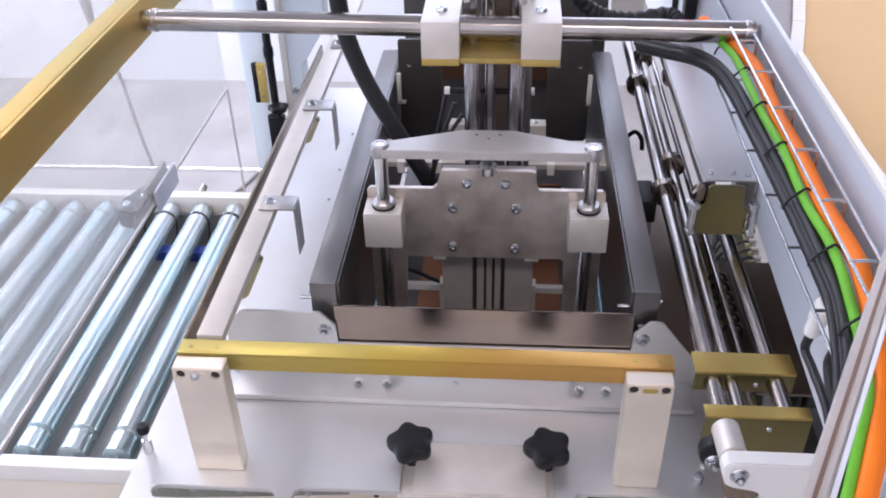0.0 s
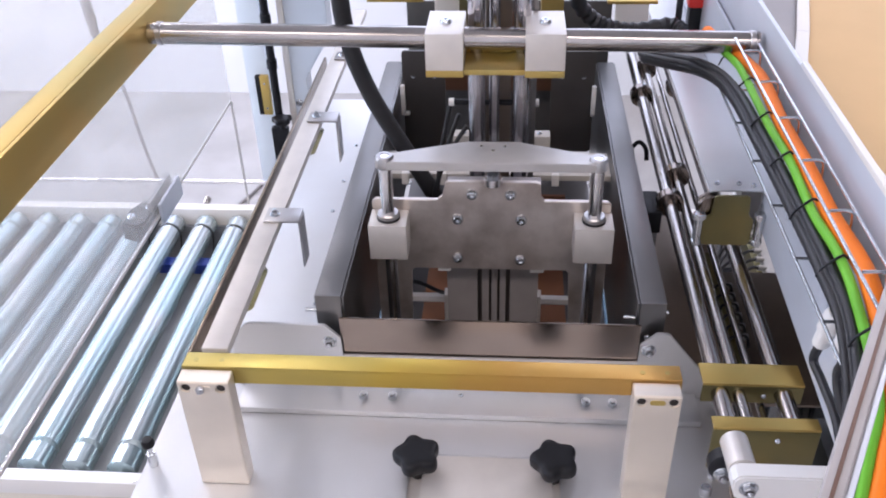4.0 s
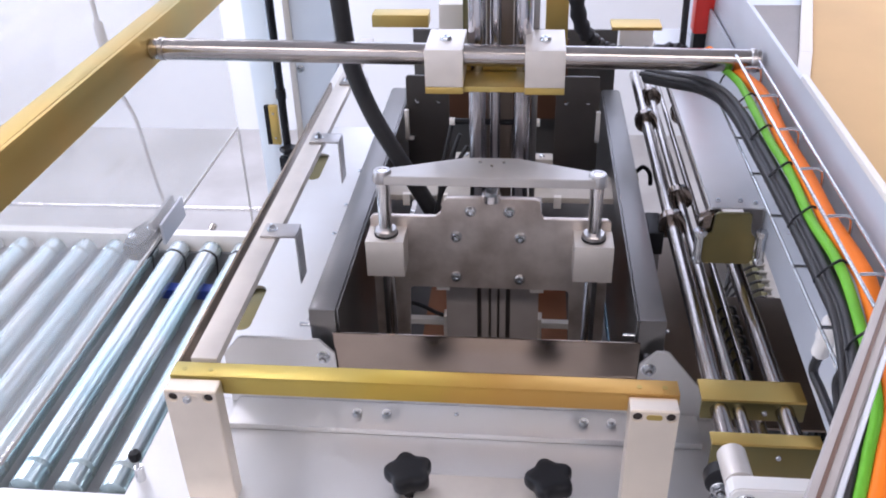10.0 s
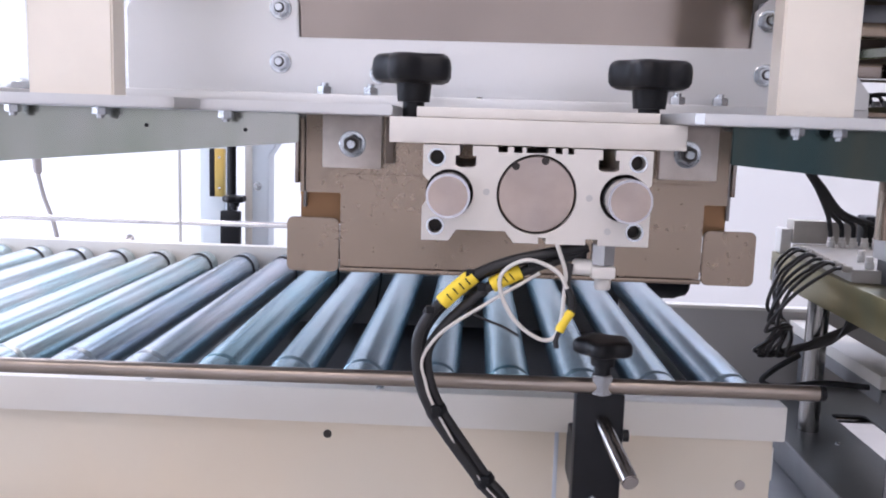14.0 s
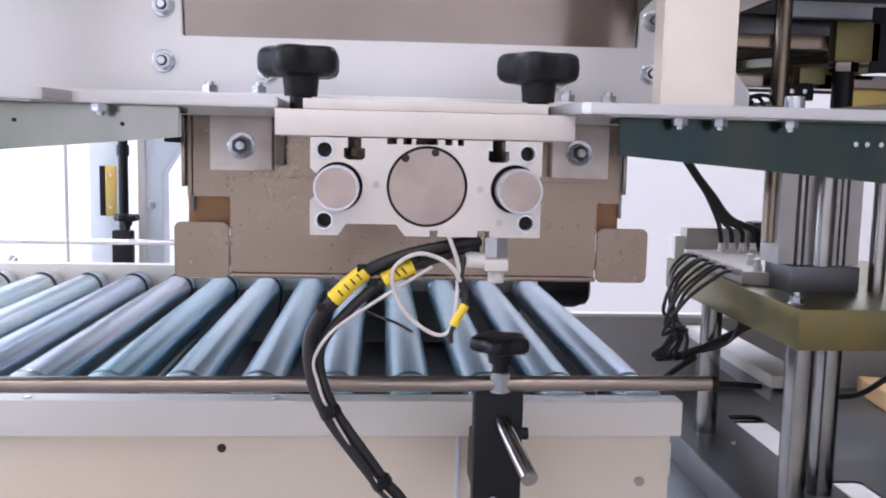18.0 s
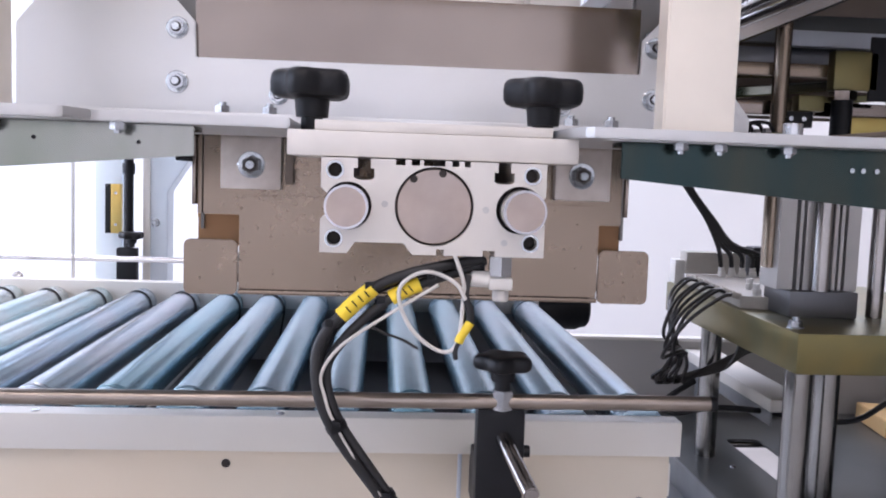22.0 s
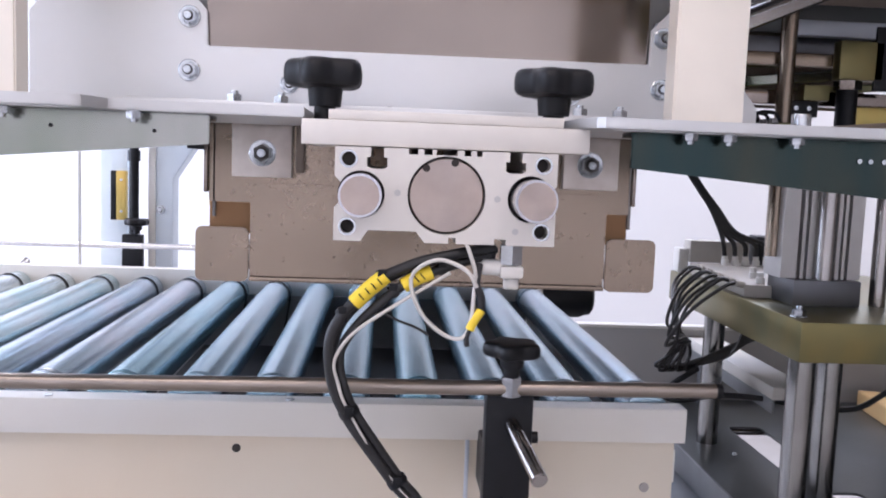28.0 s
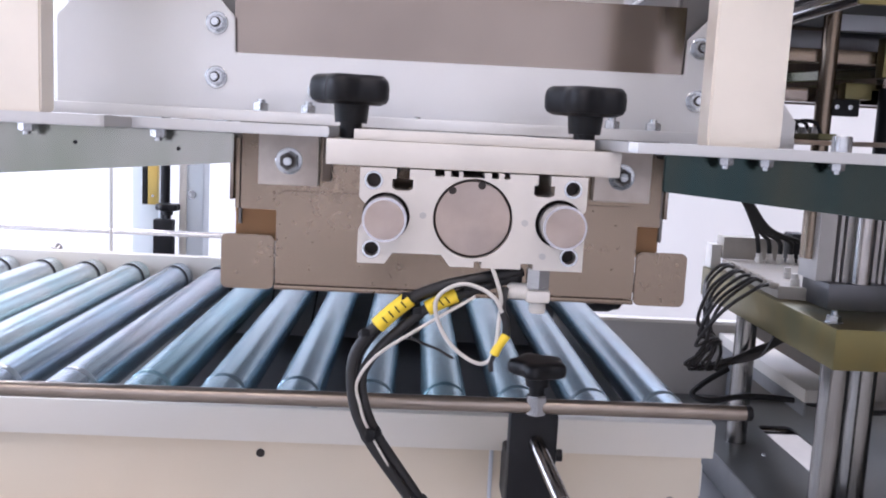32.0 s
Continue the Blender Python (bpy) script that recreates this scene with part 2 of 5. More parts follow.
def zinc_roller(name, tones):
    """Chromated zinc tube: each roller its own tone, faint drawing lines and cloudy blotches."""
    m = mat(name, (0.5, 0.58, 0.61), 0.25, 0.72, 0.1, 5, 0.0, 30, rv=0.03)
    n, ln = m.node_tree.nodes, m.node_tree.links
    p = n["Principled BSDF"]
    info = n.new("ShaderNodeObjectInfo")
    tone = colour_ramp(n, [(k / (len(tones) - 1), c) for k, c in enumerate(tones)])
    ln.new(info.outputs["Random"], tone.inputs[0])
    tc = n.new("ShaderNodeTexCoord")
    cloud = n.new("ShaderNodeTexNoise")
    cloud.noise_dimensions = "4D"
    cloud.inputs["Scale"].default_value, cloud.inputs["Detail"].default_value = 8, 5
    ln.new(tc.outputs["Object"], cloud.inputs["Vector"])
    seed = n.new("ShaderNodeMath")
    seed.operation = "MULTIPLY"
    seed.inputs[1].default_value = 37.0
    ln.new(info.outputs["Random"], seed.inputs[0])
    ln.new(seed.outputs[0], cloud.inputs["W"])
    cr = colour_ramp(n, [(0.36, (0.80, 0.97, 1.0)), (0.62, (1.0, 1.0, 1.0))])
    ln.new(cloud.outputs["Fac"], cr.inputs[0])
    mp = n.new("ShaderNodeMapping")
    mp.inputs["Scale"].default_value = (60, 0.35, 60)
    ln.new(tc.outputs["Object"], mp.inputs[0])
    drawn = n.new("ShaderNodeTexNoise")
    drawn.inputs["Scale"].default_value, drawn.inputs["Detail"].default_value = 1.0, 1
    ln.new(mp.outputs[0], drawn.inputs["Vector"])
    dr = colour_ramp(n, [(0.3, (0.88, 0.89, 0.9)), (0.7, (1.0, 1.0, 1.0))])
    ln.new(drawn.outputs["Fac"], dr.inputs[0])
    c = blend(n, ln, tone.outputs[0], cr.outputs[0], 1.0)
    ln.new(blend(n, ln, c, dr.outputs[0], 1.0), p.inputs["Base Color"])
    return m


def chromated_bar():
    """Yellow-passivated steel whose film runs from olive yellow to orange along its length."""
    m = mat("rainbow_passivated_bar", (0.6, 0.4, 0.1), 0.33, 0.85, 0.2, 6, 0.0, 60, (1, 6, 6), rv=0.05)
    n, ln = m.node_tree.nodes, m.node_tree.links
    tc = n.new("ShaderNodeTexCoord")
    sep = n.new("ShaderNodeSeparateXYZ")
    ln.new(tc.outputs["Object"], sep.inputs[0])
    along = n.new("ShaderNodeMapRange")
    along.inputs[1].default_value, along.inputs[2].default_value = -0.36, 0.22
    ln.new(sep.outputs[0], along.inputs[0])
    wob = n.new("ShaderNodeTexNoise")
    wob.inputs["Scale"].default_value, wob.inputs["Detail"].default_value = 11, 4
    ln.new(tc.outputs["Object"], wob.inputs["Vector"])
    add = n.new("ShaderNodeMath")
    add.operation = "MULTIPLY_ADD"
    add.inputs[1].default_value = 0.5
    ln.new(wob.outputs["Fac"], add.inputs[0])
    off = n.new("ShaderNodeMath")
    off.operation = "SUBTRACT"
    off.inputs[1].default_value = 0.25
    ln.new(along.outputs[0], off.inputs[0])
    ln.new(off.outputs[0], add.inputs[2])
    film = colour_ramp(n, [(0.0, (0.47, 0.40, 0.14)), (0.28, (0.53, 0.41, 0.105)), (0.5, (0.58, 0.41, 0.075)), (0.72, (0.60, 0.35, 0.085)), (1.0, (0.60, 0.38, 0.13))])
    ln.new(add.outputs[0], film.inputs[0])
    ln.new(film.outputs[0], n["Principled BSDF"].inputs["Base Color"])
    return m


# One zinc in two copies: bluish for machine shade, pale for window light.
ROLLER_SHADED = zinc_roller("shaded_zinc_roller", [(0.30, 0.46, 0.52), (0.34, 0.48, 0.58), (0.42, 0.53, 0.60), (0.36, 0.49, 0.57), (0.50, 0.50, 0.55)])
ROLLER_DAYLIT = zinc_roller("daylit_zinc_roller", [(0.56, 0.60, 0.59), (0.58, 0.615, 0.61), (0.54, 0.59, 0.60), (0.60, 0.62, 0.60)])
BARGOLD = chromated_bar()
TURNED = mat("turned_aluminium_face", (0.46, 0.385, 0.345), 0.34, 1.0, 0.12, 60, 0.05, 300)
_p = TURNED.node_tree.nodes["Principled BSDF"]
_tg = TURNED.node_tree.nodes.new("ShaderNodeTangent")
_tg.direction_type, _tg.axis = "RADIAL", "Y"
TURNED.node_tree.links.new(_tg.outputs[0], _p.inputs["Tangent"])
_p.inputs["Anisotropic"].default_value = 0.85

ACRYLIC = bpy.data.materials.new("hazed_acrylic")
ACRYLIC.use_nodes = True
_n, _l = ACRYLIC.node_tree.nodes, ACRYLIC.node_tree.links
_t, _g, _m = _n.new("ShaderNodeBsdfTransparent"), _n.new("ShaderNodeBsdfGlossy"), _n.new("ShaderNodeMixShader")
# The white diffuse share paints the hazy reflection on the clear pane.
_d, _m2 = _n.new("ShaderNodeBsdfDiffuse"), _n.new("ShaderNodeMixShader")
_d.inputs[0].default_value = (0.95, 0.935, 0.91, 1)
_t.inputs[0].default_value = (0.97, 0.98, 0.98, 1)
_g.inputs["Roughness"].default_value = 0.03
_m.inputs[0].default_value, _m2.inputs[0].default_value = 0.08, 0.25
_l.new(_t.outputs[0], _m.inputs[1]), _l.new(_g.outputs[0], _m.inputs[2])
_l.new(_m.outputs[0], _m2.inputs[1]), _l.new(_d.outputs[0], _m2.inputs[2])
_l.new(_m2.outputs[0], _n["Material Output"].inputs[0])


# ---- building helpers ----
def thing(name, at=(0, 0, 0), label="", category="", group="", kind=""):
    e = new(name)
    e.empty_display_size = 0.02
    e.location = at
    return tagged(e, label, category, group, kind)


def link_mesh(name, bm, material, smooth=True):
    bmesh.ops.recalc_face_normals(bm, faces=bm.faces)
    me = bpy.data.meshes.new(name)
    if smooth:
        for fc in bm.faces:
            fc.smooth = True
        for e in bm.edges:
            if len(e.link_faces) == 2 and e.calc_face_angle(0) > 0.6:
                e.smooth = False
    bm.to_mesh(me)
    bm.free()
    me.materials.append(material)
    return new(name, me)


def part(name, bm, material, parent, label=""):
    """Links a bmesh, in world places, as one mesh object under a thing or a part."""
    ob = link_mesh(name, bm, material)
    ob.parent = parent
    if parent.data is None:
        ob.matrix_parent_inverse = Matrix.Translation(-Vector(parent.location))
    return tagged(ob, label)


def centred(ob, c):
    """Moves a part's origin to the world place c."""
    ob.data.transform(Matrix.Translation(-Vector(c)))
    ob.location = c
    return ob


def slab(p0, p1, w, t, up=(0, 0, 1), bm=None):
    """A flat bar from p0 to p1, w wide and t thick."""
    bm = bm or bmesh.new()
    p0, p1 = Vector(p0), Vector(p1)
    d = (p1 - p0).normalized()
    s = d.cross(Vector(up)).normalized()
    u = s.cross(d)
    m = Matrix((s, u, d)).transposed().to_4x4()
    m.translation = (p0 + p1) / 2
    tmp = bmesh.new()
    bmesh.ops.create_cube(tmp, size=1, matrix=m @ Matrix.Diagonal((w, t, (p1 - p0).length, 1)))
    bmesh.ops.bevel(tmp, geom=list(tmp.edges), offset=min(w, t) * 0.15, segments=1, affect="EDGES")
    return merge(bm, tmp)


def whole(name, bm, material, label, category, group="", kind=""):
    return tagged(link_mesh(name, bm, material), label, category, group, kind)


def box(x0, x1, y0, y1, z0, z1, bevel=0.001, bm=None):
    bm = bm or bmesh.new()
    tmp = bmesh.new()
    bmesh.ops.create_cube(tmp, size=1)
    for v in tmp.verts:
        v.co = Vector(((x0 + x1) / 2 + v.co.x * abs(x1 - x0), (y0 + y1) / 2 + v.co.y * abs(y1 - y0), (z0 + z1) / 2 + v.co.z * abs(z1 - z0)))
    if bevel:
        bevel = min(bevel, 0.3 * min(abs(x1 - x0), abs(y1 - y0), abs(z1 - z0)))
        bmesh.ops.bevel(tmp, geom=list(tmp.edges), offset=bevel, segments=2, affect="EDGES", profile=0.6)
    return merge(bm, tmp)


def merge(bm, tmp):
    me = bpy.data.meshes.new("tmp")
    tmp.to_mesh(me)
    tmp.free()
    bm.from_mesh(me)
    bpy.data.meshes.remove(me)
    return bm


def rod(p0, p1, r, seg=24, bm=None, r1=None, bevel=0.0):
    """A round bar from p0 to p1."""
    bm = bm or bmesh.new()
    p0, p1 = Vector(p0), Vector(p1)
    d = p1 - p0
    tmp = bmesh.new()
    bmesh.ops.create_cone(tmp, cap_ends=True, segments=seg, radius1=r, radius2=r if r1 is None else r1, depth=d.length)
    if bevel:
        rim = [e for e in tmp.edges if abs(e.verts[0].co.z - e.verts[1].co.z) < 1e-6]
        bmesh.ops.bevel(tmp, geom=rim, offset=bevel, segments=2, affect="EDGES")
    bmesh.ops.transform(tmp, matrix=Matrix.Translation((p0 + p1) / 2) @ d.to_track_quat("Z", "Y").to_matrix().to_4x4(), verts=tmp.verts)
    return merge(bm, tmp)


def turned(profile, p0, axis, seg=32, bm=None):
    """A turned body: profile of (along, radius) pairs, from p0 along axis."""
    bm = bm or bmesh.new()
    m = Matrix.Translation(p0) @ Vector(axis).to_track_quat("Z", "Y").to_matrix().to_4x4()
    rings = []
    for a, r in profile:
        rings.append([bm.verts.new(m @ Vector((r * math.cos(k * math.tau / seg), r * math.sin(k * math.tau / seg), a))) for k in range(seg)])
    for lo, hi in zip(rings, rings[1:]):
        for k in range(seg):
            bm.faces.new((lo[k], lo[(k + 1) % seg], hi[(k + 1) % seg], hi[k]))
    bm.faces.new(rings[0][::-1])
    bm.faces.new(rings[-1])
    return bm


def sheet(outline, axis, lo, hi, holes=(), bevel=0.0, bm=None):
    """A flat plate: outline (and holes) in the two other axes, from lo to hi along axis."""
    bm = bm or bmesh.new()
    tmp = bmesh.new()
    order = {"x": (1, 2, 0), "y": (0, 2, 1), "z": (0, 1, 2)}[axis]

    def put(a, b, c):
        v = [0, 0, 0]
        v[order[0]], v[order[1]], v[order[2]] = a, b, c
        return tmp.verts.new(v)

    edges = []
    for loop in (outline, *holes):
        vs = [put(a, b, lo) for a, b in loop]
        edges += [tmp.edges.new((vs[i], vs[(i + 1) % len(vs)])) for i in range(len(vs))]
    if holes:
        bmesh.ops.triangle_fill(tmp, use_beauty=True, use_dissolve=False, edges=edges)
        # drop what filled the holes
        kill = []
        for fc in tmp.faces:
            c = fc.calc_center_median()
            p = (c[order[0]], c[order[1]])
            if any(inside(p, h) for h in holes) or not inside(p, outline):
                kill.append(fc)
        bmesh.ops.delete(tmp, geom=kill, context="FACES_ONLY")
    else:
        tmp.faces.new(tmp.verts[:])
    ext = bmesh.ops.extrude_face_region(tmp, geom=list(tmp.faces))
    off = [0, 0, 0]
    off[order[2]] = hi - lo
    bmesh.ops.translate(tmp, vec=off, verts=[v for v in ext["geom"] if isinstance(v, bmesh.types.BMVert)])
    bmesh.ops.recalc_face_normals(tmp, faces=tmp.faces)
    if bevel:
        sharp = [e for e in tmp.edges if len(e.link_faces) == 2 and e.calc_face_angle(0) > 1.2]
        bmesh.ops.bevel(tmp, geom=sharp, offset=bevel, segments=2, affect="EDGES", clamp_overlap=True)
    return merge(bm, tmp)


def inside(p, loop):
    hit = False
    for (x0, y0), (x1, y1) in zip(loop, loop[1:] + loop[:1]):
        if (y0 > p[1]) != (y1 > p[1]) and p[0] < (x1 - x0) * (p[1] - y0) / (y1 - y0) + x0:
            hit = not hit
    return hit


def ring(cx, cy, r, seg=24):
    return [(cx + r * math.cos(k * math.tau / seg), cy + r * math.sin(k * math.tau / seg)) for k in range(seg)]


def slot(x0, x1, y0, y1, seg=8):
    """A round-ended slot outline."""
    r = min(x1 - x0, y1 - y0) / 2
    out = []
    for cx, cy, a in ((x1 - r, y1 - r, 0), (x0 + r, y1 - r, 90), (x0 + r, y0 + r, 180), (x1 - r, y0 + r, 270)):
        out += [(cx + r * math.cos(radians(a + 90 * k / seg)), cy + r * math.sin(radians(a + 90 * k / seg))) for k in range(seg + 1)]
    clean = []
    for p in out:
        if not clean or (Vector(p) - Vector(clean[-1])).length > 1e-6:
            clean.append(p)
    return clean if (Vector(clean[0]) - Vector(clean[-1])).length > 1e-6 else clean[:-1]


def rounded(x0, x1, y0, y1, r, seg=6):
    out = []
    for cx, cy, a in ((x1 - r, y1 - r, 0), (x0 + r, y1 - r, 90), (x0 + r, y0 + r, 180), (x1 - r, y0 + r, 270)):
        out += [(cx + r * math.cos(radians(a + 90 * k / seg)), cy + r * math.sin(radians(a + 90 * k / seg))) for k in range(seg + 1)]
    return out


def spline(points, steps=8):
    """A smooth line through points (Catmull-Rom)."""
    p = [Vector(q) for q in points]
    p = [2 * p[0] - p[1], *p, 2 * p[-1] - p[-2]]
    out = []
    for a, b, c, d in zip(p, p[1:], p[2:], p[3:]):
        for k in range(steps):
            t = k / steps
            out.append(0.5 * ((2 * b) + (c - a) * t + (2 * a - 5 * b + 4 * c - d) * t * t + (3 * b - a - 3 * c + d) * t ** 3))
    return out + [p[-2]]


def hose(points, r, seg=10, steps=8, bm=None, ribs=0.0):
    """A round hose along a smooth line through points; ribs makes it corrugated."""
    bm = bm or bmesh.new()
    line = spline(points, steps)
    side = None
    rings = []
    for i, p in enumerate(line):
        d = (line[min(i + 1, len(line) - 1)] - line[max(i - 1, 0)]).normalized()
        side = d.orthogonal().normalized() if side is None else (side - d * side.dot(d)).normalized()
        up = d.cross(side)
        rr = r * (1 + ribs * (1 if i % 2 else -1))
        rings.append([bm.verts.new(p + rr * (math.cos(k * math.tau / seg) * side + math.sin(k * math.tau / seg) * up)) for k in range(seg)])
    for lo, hi in zip(rings, rings[1:]):
        for k in range(seg):
            bm.faces.new((lo[k], lo[(k + 1) % seg], hi[(k + 1) % seg], hi[k]))
    bm.faces.new(rings[0][::-1])
    bm.faces.new(rings[-1])
    return bm


def bolt(p, axis, parent, af=0.010, washer=0.0, kind="hex", name="bolt", label="zinc-plated bolt", finish=None):
    """A bolt head at p on a surface with the outward axis; its washer is its own part."""
    p, axis = Vector(p), Vector(axis).normalized()
    r = af / 2 / math.cos(math.pi / 6)
    base = p
    bm = bmesh.new()
    h = 0.6 * af
    if kind == "hex":
        rod(base, base + axis * h, r, 6, bm, bevel=0.0006)
        rod(base + axis * h, base + axis * (h + 0.25 * af), r * 0.5, 14, bm)
    elif kind == "button":
        turned([(0, r * 1.15), (h * 0.35, r * 1.1), (h * 0.7, r * 0.8), (h * 0.72, r * 0.42), (h * 0.3, r * 0.38)], base, axis, 20, bm)
    else:
        turned([(0, r), (h * 1.4, r), (h * 1.55, r * 0.92), (h * 1.55, r * 0.5), (h * 0.8, r * 0.48)], base, axis, 20, bm)
    ob = part(name, bm, finish or (ZINC if kind == "button" else BOLT), parent, label)
    if washer:
        w = turned([(0, washer / 2), (0.0012, washer / 2), (0.0016, washer / 2 - 0.0006), (0.0014, washer / 2 - 0.0018), (0.0011, 0.003)], base - axis * 0.0001, axis, 24)
        part("washer", w, ZINC, parent)
        if kind == "hex":
            top = base + axis * (h + 0.25 * af)
            part("nut_bore", rod(top - axis * (0.25 * af + 0.0004), top - axis * (0.25 * af - 0.0003), r * 0.66, 16), BLIND, ob)
            part("stud", rod(top - axis * 0.002, top + axis * 0.0016, r * 0.46, 14, bevel=0.0005), ZINC, ob)
    return ob


def star_knob(p, axis, r, h, parent_label, group, stem=0.02, lobes=5):
    """A lobed clamping knob: black head, hub and threaded stem; p is the top of its support."""
    t = thing("star_knob", p, parent_label, "knob", group)
    m = Matrix.Translation(p) @ Vector(axis).to_track_quat("Z", "Y").to_matrix().to_4x4()
    bm = bmesh.new()
    seg = 60
    rings = []
    for z, f in ((stem, 0.78), (stem + h * 0.1, 0.93), (stem + h * 0.25, 0.99), (stem + h * 0.6, 1.0), (stem + h * 0.82, 0.975), (stem + h * 0.93, 0.925), (stem + h, 0.84), (stem + h * 1.02, 0.6)):
        row = []
        for k in range(seg):
            a = k * math.tau / seg
            rr = r * f * (0.89 + 0.11 * math.cos(lobes * a))
            row.append(bm.verts.new(m @ Vector((rr * math.cos(a), rr * math.sin(a), z))))
        rings.append(row)
    for lo, hi in zip(rings, rings[1:]):
        for k in range(seg):
            bm.faces.new((lo[k], lo[(k + 1) % seg], hi[(k + 1) % seg], hi[k]))
    bm.faces.new(rings[0][::-1])
    bm.faces.new(rings[-1])
    part("knob_head", bm, BLACK, t)
    part("hub", turned([(stem * 0.45, r * 0.38), (stem, r * 0.42), (stem + h * 0.3, r * 0.45)], p, axis, 24), BLACK, t)
    part("stem", rod(Vector(p), Vector(p) + Vector(axis).normalized() * stem * 0.6, r * 0.26, 16), BLACK, t)
    return t


# ---- the hall ----
whole("floor", box(-3.6, 3.6, -3.2, 3.3, -0.1, 0.0, 0), FLOOR, "pale grey concrete hall floor with stains", "floor", kind="structure")
whole("wall_far", sheet([(-3.6, 0), (3.6, 0), (3.6, 3.7), (-3.6, 3.7)], "y", 3.12, 3.3, [[(-2.3, 1.75), (2.5, 1.75), (2.5, 3.2), (-2.3, 3.2)]]), WALLWHITE, "white painted hall wall with an assumed window band out of view", "wall", kind="structure")
whole("wall_left", sheet([(-3.2, 0), (3.12, 0), (3.12, 3.7), (-3.2, 3.7)], "x", -3.6, -3.4, [[(-1.0, 0.7), (2.7, 0.7), (2.7, 3.2), (-1.0, 3.2)]]), WALLWHITE, "unseen white hall wall with an assumed large window", "wall", kind="structure")
# Unseen walls: the right one dark to cut bounce, the near one white for reflections.
whole("wall_right", box(3.4, 3.6, -3.2, 3.12, 0, 3.7, 0), WALLDARK, "unseen hall wall kept dark to dim reflections", "wall", kind="structure")
whole("wall_near", box(-3.6, 3.6, -3.4, -3.2, 0, 3.7, 0), WALLWHITE, "unseen hall wall kept white to brighten reflections", "wall", kind="structure")
whole("ceiling", box(-3.6, 3.6, -3.4, 3.3, 3.7, 3.8, 0), WALLGREY, "grey hall ceiling", "ceiling", kind="structure")

# ---- table and front plates ----
table = thing("table_plate", (0, 0.1, 0.9), "machined aluminium table plate with slotted front tabs", "machine table")
SL1, SL2 = slot(-0.395, -0.245, 0.022, 0.040), slot(0.112, 0.231, 0.036, 0.054)
part("front_plate", sheet([(-0.43, 0.004), (-0.235, 0.006), (-0.229, 0.01), (-0.222, 0.04), (-0.216, 0.044), (-0.097, 0.047), (-0.097, 0.125), (0.087, 0.125), (0.0875, 0.051), (0.094, 0.022), (0.099, 0.018), (0.32, 0.018), (0.335, 0.03), (0.30, 0.2), (0.295, 0.245), (-0.43, 0.245)], "z", 0.8835, 0.8905, [SL1, SL2], 0.001), PLATE, table)
part("side_plate", sheet([(-0.43, 0.2455), (-0.205, 0.2455), (-0.205, 1.16), (-0.41, 1.16)], "z", 0.8840, 0.8902, [slot(-0.40, -0.372, 0.40, 0.52), slot(-0.397, -0.371, 0.90, 1.02)], 0.001), PLATE, table, "side table plate with long slots")
part("side_plate", sheet([(0.20, 0.2455), (0.2448, 0.2455), (0.2448, 1.1), (0.20, 1.1)], "z", 0.8840, 0.8902, (), 0.001), PLATE, table)
for y0 in (0.385, 0.885):
    part("slot_backing", box(-0.41, -0.362, y0, y0 + 0.15, 0.8795, 0.8830, 0.0006), OLIVE, table, "olive passivated strip below a slot")
bolt((0.258, 0.08, 0.8905), (0, 0, 1), table, 0.012, 0, "cap")
bolt((0.27, 0.105, 0.8905), (0, 0, 1), table, 0.008, 0, "cap")
for bx_, by_ in ((-0.297, 0.692), (-0.295, 0.798), (-0.293, 0.941), (-0.296, 1.13)):
    bolt((bx_, by_, 0.8902), (0, 0, 1), table, 0.006, 0, "button")

bracket = thing("front_bracket", (0, 0.24, 0.904), "angled aluminium bracket plate bolted to the table", "bracket")
part("upright_plate", sheet([(-0.348, 0.8910), (0.292, 0.8910), (0.292, 0.915), (0.227, 0.998), (0.222, 1.0), (0.21, 1.0), (0.191, 0.98), (0.19, 0.95), (-0.198, 0.949), (-0.199, 0.979), (-0.218, 1.0), (-0.32, 1.001), (-0.326, 0.998), (-0.348, 0.972)], "y", 0.24, 0.245, (), 0.0008), PLATE, bracket)
part("foot", box(-0.337, 0.27, 0.187, 0.2395, 0.8910, 0.9, 0.001), PLATE, bracket)
for bx_, bz_ in ((-0.2135, 0.973), (-0.2135, 0.9275), (0.202, 0.973), (0.202, 0.928)):
    bolt((bx_, 0.24, bz_), (0, -1, 0), bracket, 0.0115, 0.019, "hex")
for bx_ in (-0.127, 0.121):
    bolt((bx_, 0.24, 0.9195), (0, -1, 0), bracket, 0.011, 0.017, "hex")
for bx_ in (-0.17, -0.131, 0.124, 0.159):
    bolt((bx_, 0.213, 0.9), (0, 0, 1), bracket, 0.0115, 0, "hex", finish=ZINC)
bolt((-0.04, 0.222, 0.9), (0, 0, 1), bracket, 0.005, 0, "button")

shield = thing("shield_plate", (0, 0.25, 0.945), "upright brown-grey steel shield plate behind the bracket", "shield")
part("plate", sheet([(-0.2, 0.905), (0.19, 0.905), (0.19, 1.008), (-0.2, 1.008)], "y", 0.2465, 0.2495, (), 0.0006), DARKSTEEL, shield)

